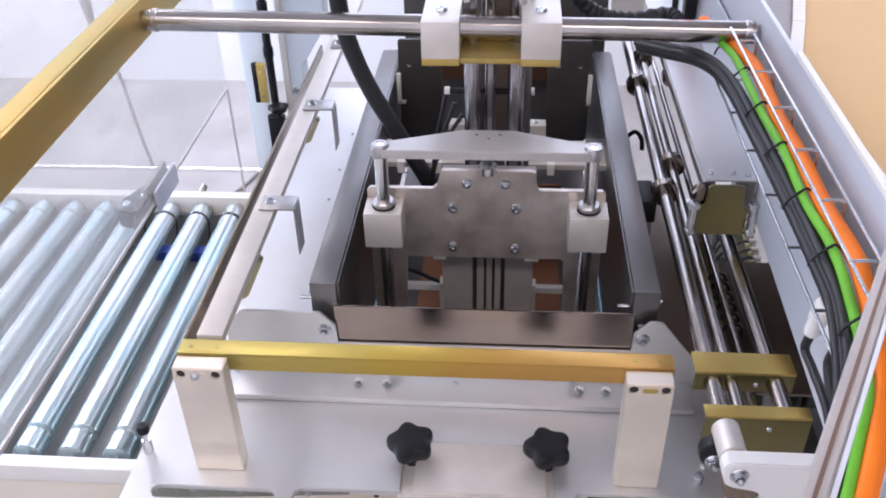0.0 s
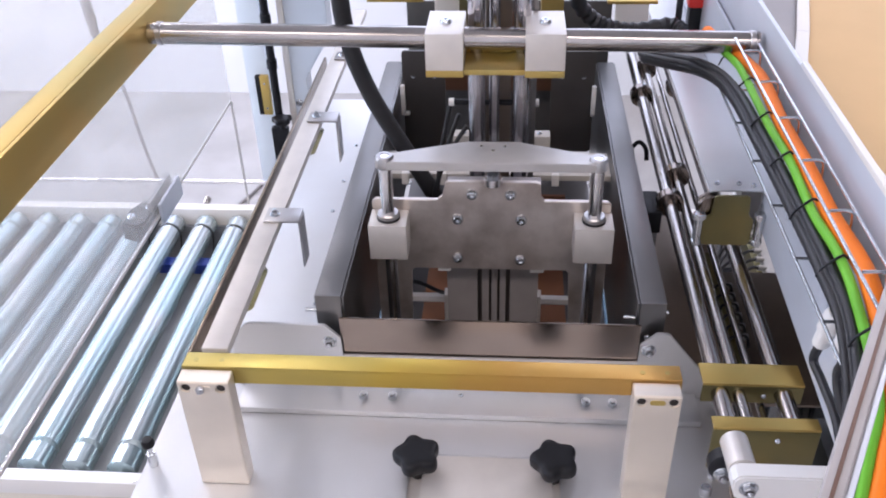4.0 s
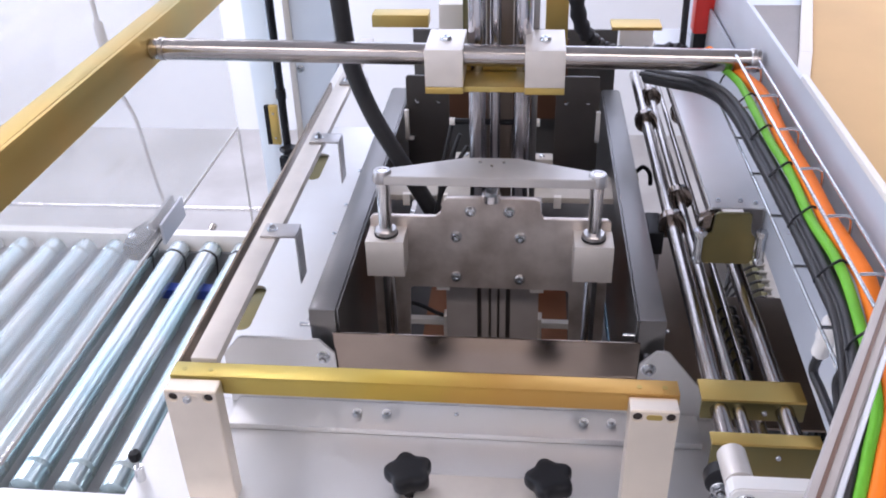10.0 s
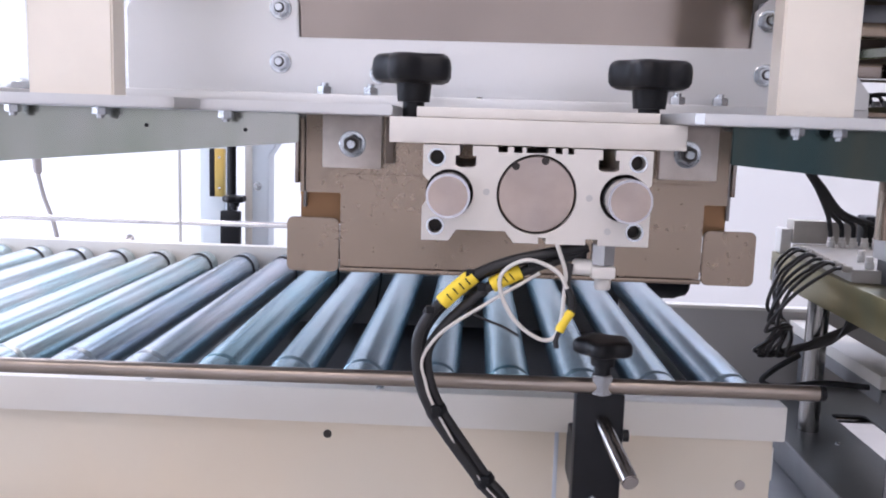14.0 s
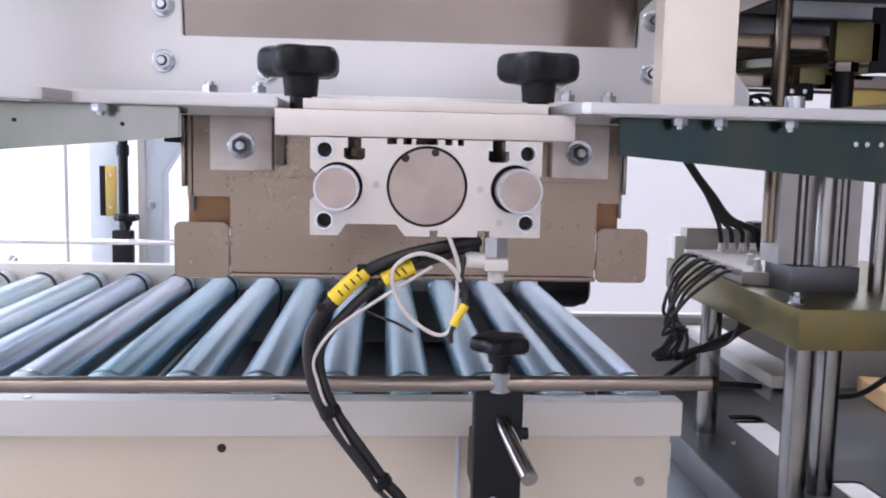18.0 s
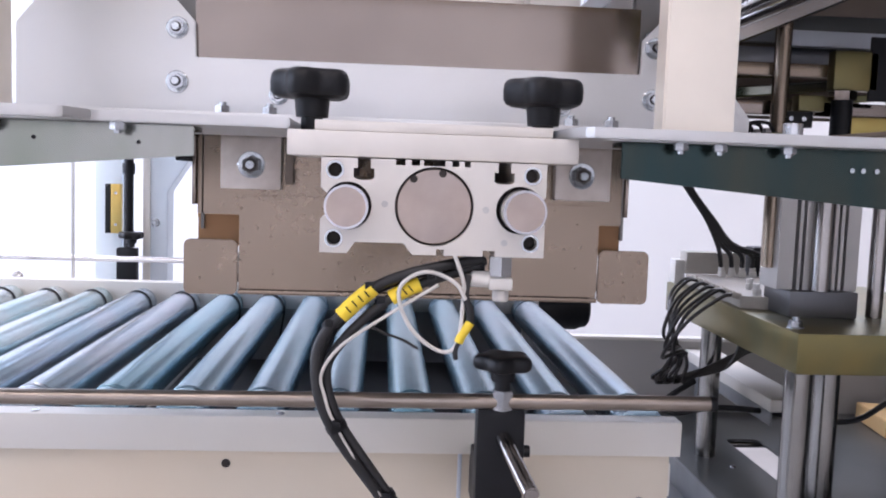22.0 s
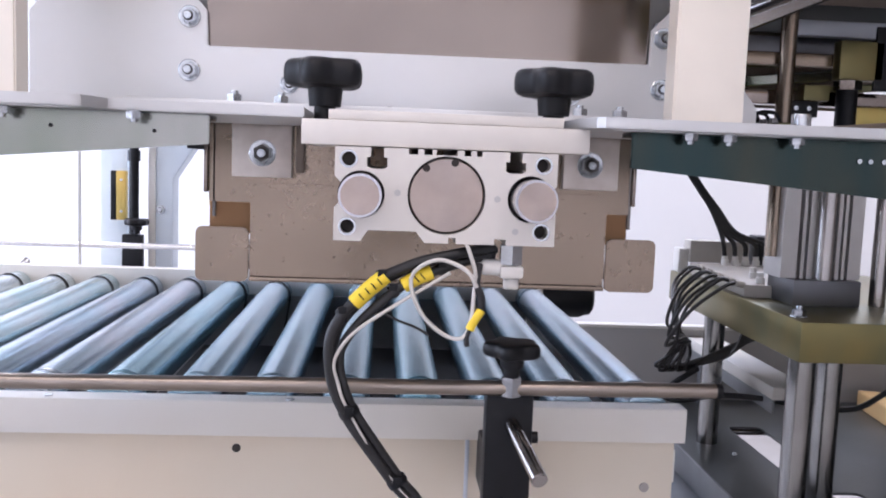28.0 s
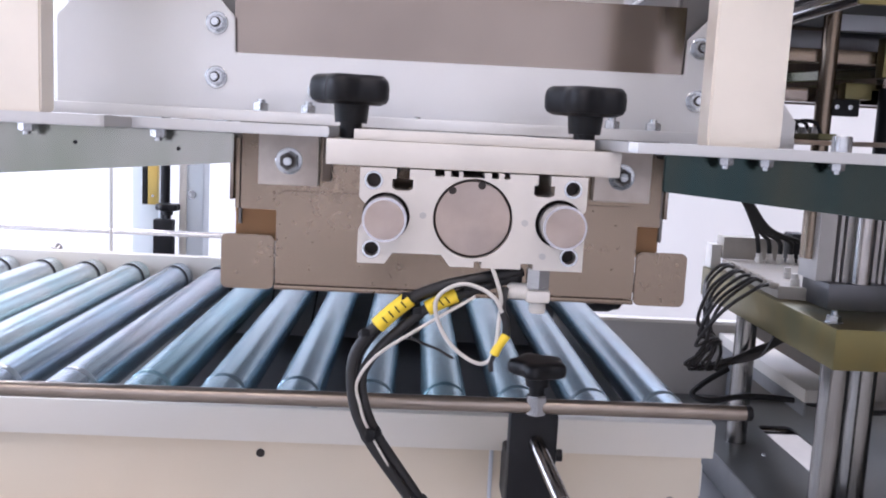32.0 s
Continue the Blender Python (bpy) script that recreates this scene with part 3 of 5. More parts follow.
# ---- posts and yellow bar ----
posts = []
for nx0, nx1 in ((-0.349, -0.29), (0.158, 0.209)):
    post = thing("guide_post", ((nx0 + nx1) / 2, 0.09, 0.9), "rectangular brushed aluminium post standing on the table", "post", "front posts")
    cx = (nx0 + nx1) / 2
    w = nx1 - nx0
    part("body", sheet([(nx0, 0.8905), (nx1, 0.8905), (nx1, 1.058), (nx0, 1.058)], "y", 0.066, 0.0885, [ring(cx - w * 0.34, 1.049, 0.0052, 16), ring(cx + w * 0.34, 1.049, 0.0052, 16)], 0.0012), ALU, post)
    for s in (-0.34, 0.34):
        part("screw_hole", rod((cx + s * w, 0.0685, 1.049), (cx + s * w, 0.072, 1.049), 0.0052, 16), BLIND, post)
    part("slot_mark", sheet(slot(cx - 0.0085, cx + 0.0085, 1.046, 1.0525), "y", 0.0652, 0.0668), ALU if nx0 < 0 else GOLD, post)
    posts.append(post)
bolt((-0.322, 0.0655, 1.0495), (0, -1, 0), posts[0], 0.0085, 0, "hex")

bar = thing("yellow_bar", (-0.07, 0.12, 1.05), "yellow passivated steel angle bar across the two posts", "bar")
part("top_flange", box(-0.349, 0.212, 0.0889, 0.113, 1.0585, 1.0615, 0.0008), BARGOLD, bar)
part("front_flange", box(-0.349, 0.212, 0.0889, 0.0919, 1.037, 1.0583, 0.0008), BARGOLD, bar)
for bx_ in (-0.335, -0.305, 0.17, 0.197):
    part("rivet", rod((bx_, 0.1, 1.0614), (bx_, 0.1, 1.0621), 0.003, 14), GOLD, bar)

# ---- knobs on the table ----
for kx in (-0.0868, 0.0795):
    star_knob((kx, 0.098, 0.8832), (0, 0, 1), 0.030, 0.020, "black plastic star knob clamping the table plate", "table star knobs", 0.0235)
small = thing("index_pin", (-0.418, 0.091, 0.8905), "small index pin with a round black knob", "pin")
part("collar", rod((-0.418, 0.091, 0.8905), (-0.418, 0.091, 0.912), 0.006, 6, bevel=0.0006), ZINC, small)
part("shank", rod((-0.418, 0.091, 0.912), (-0.418, 0.091, 0.925), 0.003, 12), ZINC, small)
part("cap", turned([(0, 0.004), (0.002, 0.0075), (0.009, 0.008), (0.0125, 0.006)], (-0.418, 0.091, 0.924), (0, 0, 1), 20), BLACK, small)

# ---- guide cylinder below the table ----
cyl = thing("guided_cylinder", (0, 0.12, 0.84), "aluminium compact guided cylinder hung under the table", "pneumatic cylinder")
X0, X1, Z0, Z1 = -0.0755, 0.0735, 0.803, 0.8655
outline = [(X0, Z0), (X0 + 0.018, Z0), (X0 + 0.023, Z0 + 0.0075), (X0 + 0.055, Z0 + 0.0075), (X0 + 0.061, Z0), (X0 + 0.077, Z0), (X0 + 0.077, Z0 + 0.004), (X0 + 0.082, Z0 + 0.004), (X0 + 0.082, Z0), (X0 + 0.108, Z0), (X0 + 0.108, Z0 + 0.004), (X0 + 0.116, Z0 + 0.004), (X0 + 0.116, Z0), (X1, Z0), (X1, Z0 + 0.022), (X1 - 0.004, Z0 + 0.026), (X1 - 0.004, Z0 + 0.037), (X1, Z0 + 0.041), (X1, Z1)]
for tee, xa, xb in ((1, 0.1165, 0.125), (0, 0.094, 0.098), (0, 0.0857, 0.0905), (0, 0.067, 0.0813), (0, 0.059, 0.0645), (0, 0.0487, 0.055), (1, 0.0237, 0.0322)):
    xa, xb = X0 + xa, X0 + xb
    if tee:
        outline += [(xb, Z1), (xb, Z1 - 0.0065), (xb + 0.0025, Z1 - 0.0065), (xb + 0.0025, Z1 - 0.0125), (xb, Z1 - 0.014), (xa, Z1 - 0.014), (xa - 0.0025, Z1 - 0.0125), (xa - 0.0025, Z1 - 0.0065), (xa, Z1 - 0.0065), (xa, Z1)]
    else:
        outline += [(xb, Z1), (xb, Z1 - 0.0036), (xa, Z1 - 0.0036), (xa, Z1)]
outline += [(X0, Z1), (X0, Z0 + 0.043), (X0 + 0.004, Z0 + 0.039), (X0 + 0.004, Z0 + 0.026), (X0, Z0 + 0.022)]
srt = []
for p in outline:
    if not srt or (Vector(p) - Vector(srt[-1])).length > 1e-5:
        srt.append(p)
corner = [(-0.0665, 0.8575), (0.064, 0.8575), (-0.0665, 0.8125), (0.064, 0.8125)]
HOLES = [ring(a, b, 0.0047, 18) for a, b in corner] + [ring(-0.0578, 0.8342, 0.0158, 32), ring(0.0562, 0.8345, 0.0158, 32), ring(-0.0007, 0.8352, 0.0262, 48)]
body = part("cylinder_body", sheet(srt, "y", 0.04, 0.185, HOLES, 0), CAST, cyl)
for a, b in corner:
    part("screw_hole", rod((a, 0.05, b), (a, 0.056, b), 0.0047, 18), BLIND, cyl)
    part("hole_chamfer", sheet(ring(a, b, 0.0060, 24), "y", 0.0393, 0.0399, [ring(a, b, 0.0047, 24)]), ZINC, cyl, "bright countersunk rim")
part("seal_ring", rod((-0.0007, 0.046, 0.8352), (-0.0007, 0.06, 0.8352), 0.0262, 48), BLIND, cyl)
centred(part("end_cap", turned([(0, 0.0248), (0.004, 0.0248), (0.0045, 0.0243)], (-0.0007, 0.0465, 0.8352), (0, -1, 0), 48), TURNED, cyl, "turned round end cap"), (-0.0007, 0.042, 0.8352))
for a in (-0.0578, 0.0562):
    part("rod_seal", rod((a, 0.048, 0.8344), (a, 0.07, 0.8344), 0.0158, 32), BLIND, cyl)
    part("guide_rod", rod((a, 0.0145, 0.8344), (a, 0.0478, 0.8344), 0.0140, 32, bevel=0.0008), RODSTEEL, cyl, "chromed guide rod")
    centred(part("rod_face", rod((a, 0.0138, 0.8344), (a, 0.0145, 0.8344), 0.0125, 32), TURNED, cyl, "turned rod end face"), (a, 0.014, 0.8344))
for a, b in ((-0.0335, 0.836), (0.0335, 0.834), (0.0465, 0.8125)):
    part("port_plug", rod((a, 0.0392, b), (a, 0.0405, b), 0.0022, 14), YOKE, cyl)
part("mounting_plate", box(-0.0985, 0.0955, 0.045, 0.2, 0.8662, 0.883, 0.0008), CAST, cyl)
part("slide_plate", box(-0.081, 0.078, 0.048, 0.1245, 0.8832, 0.8900, 0.0008), CAST, cyl)
for a, b in ((-0.0148, 0.8532), (0.0043, 0.8572)):
    part("spanner_hole", rod((a, 0.0416, b), (a, 0.0423, b), 0.0026, 14), BLIND, cyl)

fit_ = thing("elbow_fitting", (0.048, 0.06, 0.795), "grey-white push-in elbow air fitting under the cylinder", "fitting")
part("black_cap", box(0.022, 0.0365, 0.056, 0.07, 0.789, 0.8018, 0.002), BLACK, fit_)
part("hex", rod((0.0465, 0.055, 0.8025), (0.0465, 0.055, 0.7885), 0.0085, 6, bevel=0.0006), ZINC, fit_)
part("elbow", box(0.0385, 0.0548, 0.047, 0.063, 0.7795, 0.7880, 0.002), WHITEPLASTIC, fit_)
part("collar", rod((0.040, 0.055, 0.786), (0.0265, 0.055, 0.7865), 0.0056, 20, bevel=0.0008), WHITEPLASTIC, fit_)
part("plug", rod((0.0475, 0.055, 0.7793), (0.0475, 0.055, 0.7715), 0.0056, 20, bevel=0.0008), GREYWIRE, fit_)

loom = thing("cable_loom", (-0.05, 0.05, 0.72), "bundle of black cables with yellow marker sleeves", "cable")
outer = [(0.034, 0.055, 0.800), (0.0, 0.045, 0.794), (-0.021, 0.045, 0.788), (-0.042, 0.045, 0.778), (-0.056, 0.045, 0.765), (-0.068, 0.045, 0.752), (-0.0755, 0.045, 0.738), (-0.0765, 0.045, 0.721), (-0.073, 0.046, 0.701), (-0.065, 0.047, 0.683), (-0.054, 0.05, 0.665), (-0.030, 0.055, 0.631), (-0.01, 0.06, 0.60), (0.015, 0.08, 0.50)]
inner = [(0.032, 0.058, 0.795), (-0.001, 0.049, 0.785), (-0.020, 0.048, 0.777), (-0.034, 0.048, 0.768), (-0.047, 0.048, 0.756), (-0.058, 0.049, 0.744), (-0.0675, 0.049, 0.730), (-0.0695, 0.05, 0.718), (-0.0665, 0.05, 0.702), (-0.059, 0.052, 0.684), (-0.049, 0.054, 0.668), (-0.026, 0.058, 0.634), (-0.006, 0.062, 0.603), (0.019, 0.082, 0.50)]
part("cable", hose(outer, 0.0037, 12, 8), RUBBER, loom)
part("cable", hose(inner, 0.0034, 12, 8), RUBBER, loom)
part("cable", hose([(x + 0.003, y + 0.007, z - 0.002) for x, y, z in outer], 0.0032, 12, 8), RUBBER, loom)
part("cable", hose([(0.004, 0.043, 0.783), (-0.032, 0.043, 0.760), (-0.060, 0.043, 0.740), (-0.0725, 0.043, 0.721), (-0.070, 0.044, 0.705), (-0.064, 0.045, 0.688), (-0.044, 0.05, 0.652), (-0.027, 0.053, 0.629), (-0.007, 0.058, 0.598), (0.018, 0.077, 0.50)], 0.0012, 8, 8), GREYWIRE, loom, "thin grey cable")
part("cable", hose([(0.012, 0.043, 0.808), (0.017, 0.041, 0.796), (0.021, 0.041, 0.783), (0.0205, 0.041, 0.769), (0.0195, 0.041, 0.753), (0.016, 0.041, 0.741), (0.008, 0.041, 0.738), (-0.004, 0.041, 0.744), (-0.014, 0.041, 0.754), (-0.021, 0.041, 0.768), (-0.022, 0.041, 0.780), (-0.015, 0.040, 0.788), (-0.004, 0.039, 0.792), (0.008, 0.039, 0.789), (0.017, 0.038, 0.783), (0.022, 0.038, 0.774)], 0.0014, 8, 6), GREYWIRE, loom, "looped white-grey sensor wire")
part("cable", hose([(0.024, 0.048, 0.789), (0.022, 0.042, 0.776), (0.0255, 0.041, 0.767), (0.026, 0.041, 0.757)], 0.0028, 10, 6), RUBBER, loom)
part("cable_end", hose([(0.019, 0.041, 0.746), (0.0165, 0.041, 0.739), (0.0172, 0.041, 0.733)], 0.0019, 10, 4), RUBBER, loom)
part("cable", hose([(-0.043, 0.055, 0.753), (-0.030, 0.055, 0.747), (-0.019, 0.055, 0.743), (-0.008, 0.055, 0.737)], 0.0010, 8, 6), RUBBER, loom)
for pts, r in (([(-0.0395, 0.0455, 0.7795), (-0.0505, 0.0455, 0.770), (-0.0605, 0.0455, 0.760)], 0.0056), ([(-0.0085, 0.0485, 0.7825), (-0.019, 0.0475, 0.7778), (-0.0275, 0.0475, 0.7728)], 0.0052), ([(0.0262, 0.041, 0.7585), (0.0212, 0.041, 0.7505), (0.0185, 0.041, 0.7445)], 0.0031)):
    part("marker_sleeve", hose(pts, r, 14, 4), YELLOW, loom, "yellow marker sleeve")
for (cx_, cz_), cy_ in (((-0.0435, 0.776), 0.0399), ((-0.0475, 0.7727), 0.0399), ((-0.0515, 0.7692), 0.0399), ((-0.0555, 0.7652), 0.0399), ((-0.0145, 0.780), 0.0426), ((-0.0185, 0.7781), 0.0424), ((-0.0225, 0.7758), 0.0423)):
    part("marker_print", slab((cx_ - 0.0018, cy_, cz_ + 0.0020), (cx_ + 0.0018, cy_, cz_ - 0.0020), 0.0009, 0.0006, (0, 1, 0)), BLACK, loom)
for line, i, r in ((outer, 3, 0.0054), (outer, 5, 0.0052), (inner, 1, 0.0052), (inner, 3, 0.0048), (outer, 9, 0.0074), (outer, 11, 0.0074)):
    x, y, z = line[i]
    d = (Vector(line[i + 1]) - Vector(line[i - 1])).normalized()
    c = Vector((x + (0.003 if i > 8 else 0), y + 0.003, z))
    tie = part("cable_tie", rod(c - d * 0.0022, c + d * 0.0022, r, 16), BLACK, loom)
    part("tie_head", box(c.x - 0.003, c.x + 0.003, c.y - r - 0.002, c.y - r + 0.002, c.z + 0.001, c.z + 0.006, 0.0006), BLACK, tie)

# ---- bracket behind the cylinder ----
rear = thing("gripper_plate", (0, 0.27, 0.75), "warm grey steel gripper plate with two rounded ears", "gripper plate")
part("plate", sheet([(-0.163, 0.7425), (0.165, 0.7425), (0.165, 0.8135), (0.186, 0.8135), (0.186, 0.889), (-0.2, 0.889), (-0.2, 0.8135), (-0.163, 0.8135)], "y", 0.262, 0.266, (), 0.0008), WARMSTEEL, rear)
for x0, x1 in ((-0.211, -0.1634), (0.1654, 0.2125)):
    ear = rounded(x0, x1, 0.7415, 0.791, 0.006)
    part("ear", sheet(ear, "y", 0.258, 0.262, (), 0.0008), WARMSTEEL, rear)
part("front_leaf", sheet(rounded(-0.1625, 0.1645, 0.747, 0.8315, 0.007), "y", 0.2585, 0.2615, (), 0.0008), WARMSTEEL, rear)
part("folded_lip", box(-0.1625, 0.1645, 0.2545, 0.2615, 0.7425, 0.7465, 0.001), WARMSTEEL, rear)
for x0, x1 in ((-0.2035, -0.2005), (0.1865, 0.1895)):
    part("side_flange", box(x0, x1, 0.255, 0.31, 0.822, 0.89, 0.0006), DARKSTEEL, rear)
part("slide_block", box(-0.178, -0.125, 0.25, 0.2615, 0.837, 0.884, 0.001), LIFTSTEEL, rear, "grey steel slide block")
part("slide_block", box(0.120, 0.171, 0.25, 0.2615, 0.836, 0.884, 0.001), LIFTSTEEL, rear, "grey steel slide block")
# Dark bar in place of the shadow beside the left slide block.
part("stiffener", box(-0.122, -0.114, 0.2525, 0.2615, 0.842, 0.889, 0.001), INNER, rear)
for x0, x1 in ((-0.185, -0.134), (0.127, 0.166)):
    part("block_lip", box(x0, x1, 0.247, 0.2615, 0.8843, 0.8885, 0.0006), WARMSTEEL, rear)
# Cardboard showing beside the ears, added as two strips.
for x0, x1 in ((-0.2, -0.1632), (0.1652, 0.186)):
    part("wear_strip", box(x0, x1, 0.2665, 0.2695, 0.785, 0.8133, 0.0006), CARD, rear, "orange-brown cardboard showing behind the plate")
part("brass_strip", box(-0.2005, -0.1975, 0.2668, 0.30, 0.81, 0.835, 0.0005), GOLD, rear)
for bx_ in (-0.151, 0.144):
    bolt((bx_, 0.25, 0.8585), (0, -1, 0), rear, 0.0135, 0.024, "hex", finish=BACKPLATE)
part("stop_screw", rod((-0.2, 0.275, 0.862), (-0.222, 0.275, 0.863), 0.0028, 12), BLACK, rear)

for pts in ([(-0.161, 0.8830), (-0.161, 0.8635), (-0.428, 0.8388), (-0.428, 0.8830)], [(0.128, 0.8830), (0.128, 0.858), (0.325, 0.842), (0.325, 0.8830)]):
    gus = thing("support_beam", (pts[0][0], 0.06, 0.88), "olive-green passivated support sheet under the table", "beam", "table support sheets")
    # The left web's bright reflection is put into a paler colour.
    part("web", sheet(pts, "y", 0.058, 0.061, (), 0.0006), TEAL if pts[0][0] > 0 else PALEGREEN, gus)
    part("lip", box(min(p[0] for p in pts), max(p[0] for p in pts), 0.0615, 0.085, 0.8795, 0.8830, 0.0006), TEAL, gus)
    if pts[0][0] < 0:
        for bx_, bz_ in ((-0.2645, 0.872), (-0.197, 0.871)):
            part("web_hole", rod((bx_, 0.0572, bz_), (bx_, 0.0582, bz_), 0.0013, 10), BLACK, gus)
for bx_ in (0.292, 0.3, 0.31):
    part("web_plug", rod((bx_, 0.0570, 0.869), (bx_, 0.0582, 0.869), 0.0018, 10), ZINC, gus)
for bx_ in (-0.207, -0.291, -0.35, 0.165, 0.192, 0.24):
    bolt((bx_, 0.046, 0.8835), (0, 0, -1), table, 0.009, 0, "hex")

# ---- roller conveyor ----
conv = thing("roller_conveyor", (-0.5, 0.7, 0.0), "white roller conveyor with zinc-plated rollers", "conveyor")
part("side_channel", box(-1.75, 0.262, 0.281, 0.3055, 0.589, 0.6235, 0.002), WHITE, conv)
part("side_skirt", box(-1.75, 0.255, 0.293, 0.3, 0.46, 0.5888, 0.001), CREAM, conv)
part("side_channel", box(-1.75, 0.262, 1.085, 1.112, 0.56, 0.64, 0.002), WHITE, conv)
part("rear_skirt", box(-1.75, 0.23, 1.0755, 1.0835, 0.5, 0.598, 0.001), UNDERPAN, conv)
part("end_bar", box(0.232, 0.2615, 0.306, 1.0848, 0.54, 0.574, 0.002), WHITE, conv)
# Pan halves coloured for machine shade on the right, daylight on the left.
part("drip_pan", box(-0.36, 0.23, 0.32, 1.07, 0.50, 0.506, 0.001), DRIP_SHADED, conv, "drip pan coloured as in the machine's shade")
part("drip_pan", box(-1.75, -0.3605, 0.32, 1.07, 0.50, 0.506, 0.001), DRIP_DAYLIT, conv)
for lx in (-1.55, -0.62, 0.12):
    for ly in (0.31, 1.05):
        part("leg", box(lx - 0.02, lx + 0.02, ly, ly + 0.04, 0.0, 0.4995, 0.002), WHITE, conv)
part("skirt_hole", rod((-0.177, 0.2922, 0.574), (-0.177, 0.2935, 0.574), 0.0042, 20), BLIND, conv)
part("skirt_plug", rod((0.2265, 0.2918, 0.540), (0.2265, 0.2935, 0.540), 0.0048, 20), PROFILE, conv)
part("joint_cover", box(0.045, 0.049, 0.2915, 0.2929, 0.46, 0.588, 0.0003), GREY, conv)
PITCH, RZ, RR = 0.0773, 0.6045, 0.0248
prof = [(0, RR - 0.004), (0.002, RR), (0.042, RR), (0.0445, RR - 0.0035), (0.0475, RR), (0.0505, RR - 0.0035), (0.053, RR), (0.712, RR), (0.7145, RR - 0.0035), (0.7175, RR), (0.7205, RR - 0.0035), (0.723, RR), (0.758, RR), (0.761, RR - 0.004)]
roller_mesh = None
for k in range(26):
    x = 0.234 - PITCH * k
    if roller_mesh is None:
        r0 = part("roller", turned(prof, (0, 0.3195, 0), (0, 1, 0), 28), ROLLER_SHADED, conv)
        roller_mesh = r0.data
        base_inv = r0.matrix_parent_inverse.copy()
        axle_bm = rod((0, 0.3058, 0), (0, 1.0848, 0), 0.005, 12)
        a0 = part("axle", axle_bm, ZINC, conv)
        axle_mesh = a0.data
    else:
        # rollers further left take the window-lit copy
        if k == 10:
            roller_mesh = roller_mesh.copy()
            roller_mesh.materials[0] = ROLLER_DAYLIT
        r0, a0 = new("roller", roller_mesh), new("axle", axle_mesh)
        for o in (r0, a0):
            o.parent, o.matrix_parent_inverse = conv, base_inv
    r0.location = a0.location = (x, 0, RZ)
for k in range(4):
    x = 0.1 - 0.226 * k
    part("flange_screw", rod((x, 0.289, 0.6233), (x, 0.289, 0.625), 0.004, 14), ZINC, conv)
for k in range(6, 15):
    x = 0.234 - PITCH * k
    loop = [(x - RR * 0.7, RZ + RR * 0.72), (x, RZ + RR + 0.0012), (x + RR * 0.75, RZ + RR * 0.72), (x + RR + 0.001, RZ), (x + RR * 0.9, RZ - 0.03), (x + RR * 0.5, 0.512)]
    part("drive_belt", hose([(bx_, 1.0355, bz_) for bx_, bz_ in loop], 0.0018, 8, 5), RUBBER, conv)
part("belt_guide", box(-0.78, -0.64, 0.93, 0.96, 0.565, 0.59, 0.002), BLUE, conv)
part("drive_motor", turned([(0, 0.034), (0.006, 0.042), (0.085, 0.042), (0.094, 0.038), (0.105, 0.036), (0.11, 0.03)], (0.2625, 1.16, 0.600), (1, 0, 0), 28), BLACK, conv, "black drive motor housing")

railt = thing("guide_rail", (-0.3, 0.15, 0.677), "steel guide rail rod along the conveyor front", "rail")
part("rail_rod", rod((-1.3, 0.15, 0.668), (0.236, 0.15, 0.677), 0.0062, 20), RAILROD, railt)
part("end_cap", rod((0.236, 0.15, 0.677), (0.2415, 0.15, 0.67703), 0.0064, 20, bevel=0.001), BLACK, railt)
clamp = thing("rail_clamp", (0.066, 0.16, 0.55), "black rail clamp bracket with a star knob and steel pin", "clamp")
part("bracket_arm", box(0.046, 0.086, 0.153, 0.169, 0.545, 0.669, 0.004), BLACK, clamp)
part("clamp_foot", box(0.056, 0.080, 0.169, 0.29, 0.548, 0.60, 0.003), BLACK, clamp)
part("rail_nut", rod((0.0655, 0.15, 0.6695), (0.0655, 0.15, 0.6855), 0.0088, 6, bevel=0.0008), BOLT, clamp)
part("pin", rod((0.068, 0.153, 0.645), (0.081, 0.085, 0.622), 0.0065, 20, bevel=0.001), SHAFT, clamp, "steel pin")
for bz_ in (0.556, 0.579):
    bolt((0.063, 0.153, bz_), (0, -1, 0), clamp, 0.008, 0, "hex")
part("side_screw", rod((0.086, 0.16, 0.632), (0.091, 0.16, 0.632), 0.005, 12), BLACK, clamp)
star_knob((0.0655, 0.15, 0.686), (0, 0, 1), 0.0245, 0.0125, "black plastic star knob on the rail clamp", "rail clamp knobs", 0.016)

# ---- far side rail and its clamp ----
railb = thing("guide_rail", (-0.7, 1.16, 0.68), "steel guide rail rod along the conveyor back", "rail")
part("rail_rod", rod((-1.7, 1.16, 0.668), (0.24, 1.16, 0.675), 0.0055, 16), CHROME, railb)

# ---- side rail with fingers ----
srail = thing("side_rail", (-0.32, 0.55, 1.05), "long aluminium side rail above the table", "rail")
part("rail_bar", box(-0.334, -0.303, 0.117, 1.25, 1.052, 1.064, 0.001), CAST, srail)
part("edge_strip", box(-0.352, -0.348, 0.117, 1.0, 1.02, 1.056, 0.0006), WARMSTEEL, srail)
for fy in (0.40, 0.712, 0.98):
    fing = thing("stop_finger", (-0.31, fy, 1.066), "bent steel stop finger screwed on the side rail", "finger", "stop fingers")
    part("tab", box(-0.325, -0.275, fy - 0.016, fy + 0.02, 1.0645, 1.0675, 0.0008), STEEL, fing)
    part("finger", sheet([(-0.277, 1.0642), (-0.2735, 1.0642), (-0.2735, 0.99), (-0.277, 0.985)], "y", fy - 0.012, fy + 0.016, (), 0.0006), STEEL, fing)
    bolt((-0.312, fy + 0.002, 1.0675), (0, 0, 1), fing, 0.009, 0.015, "hex")

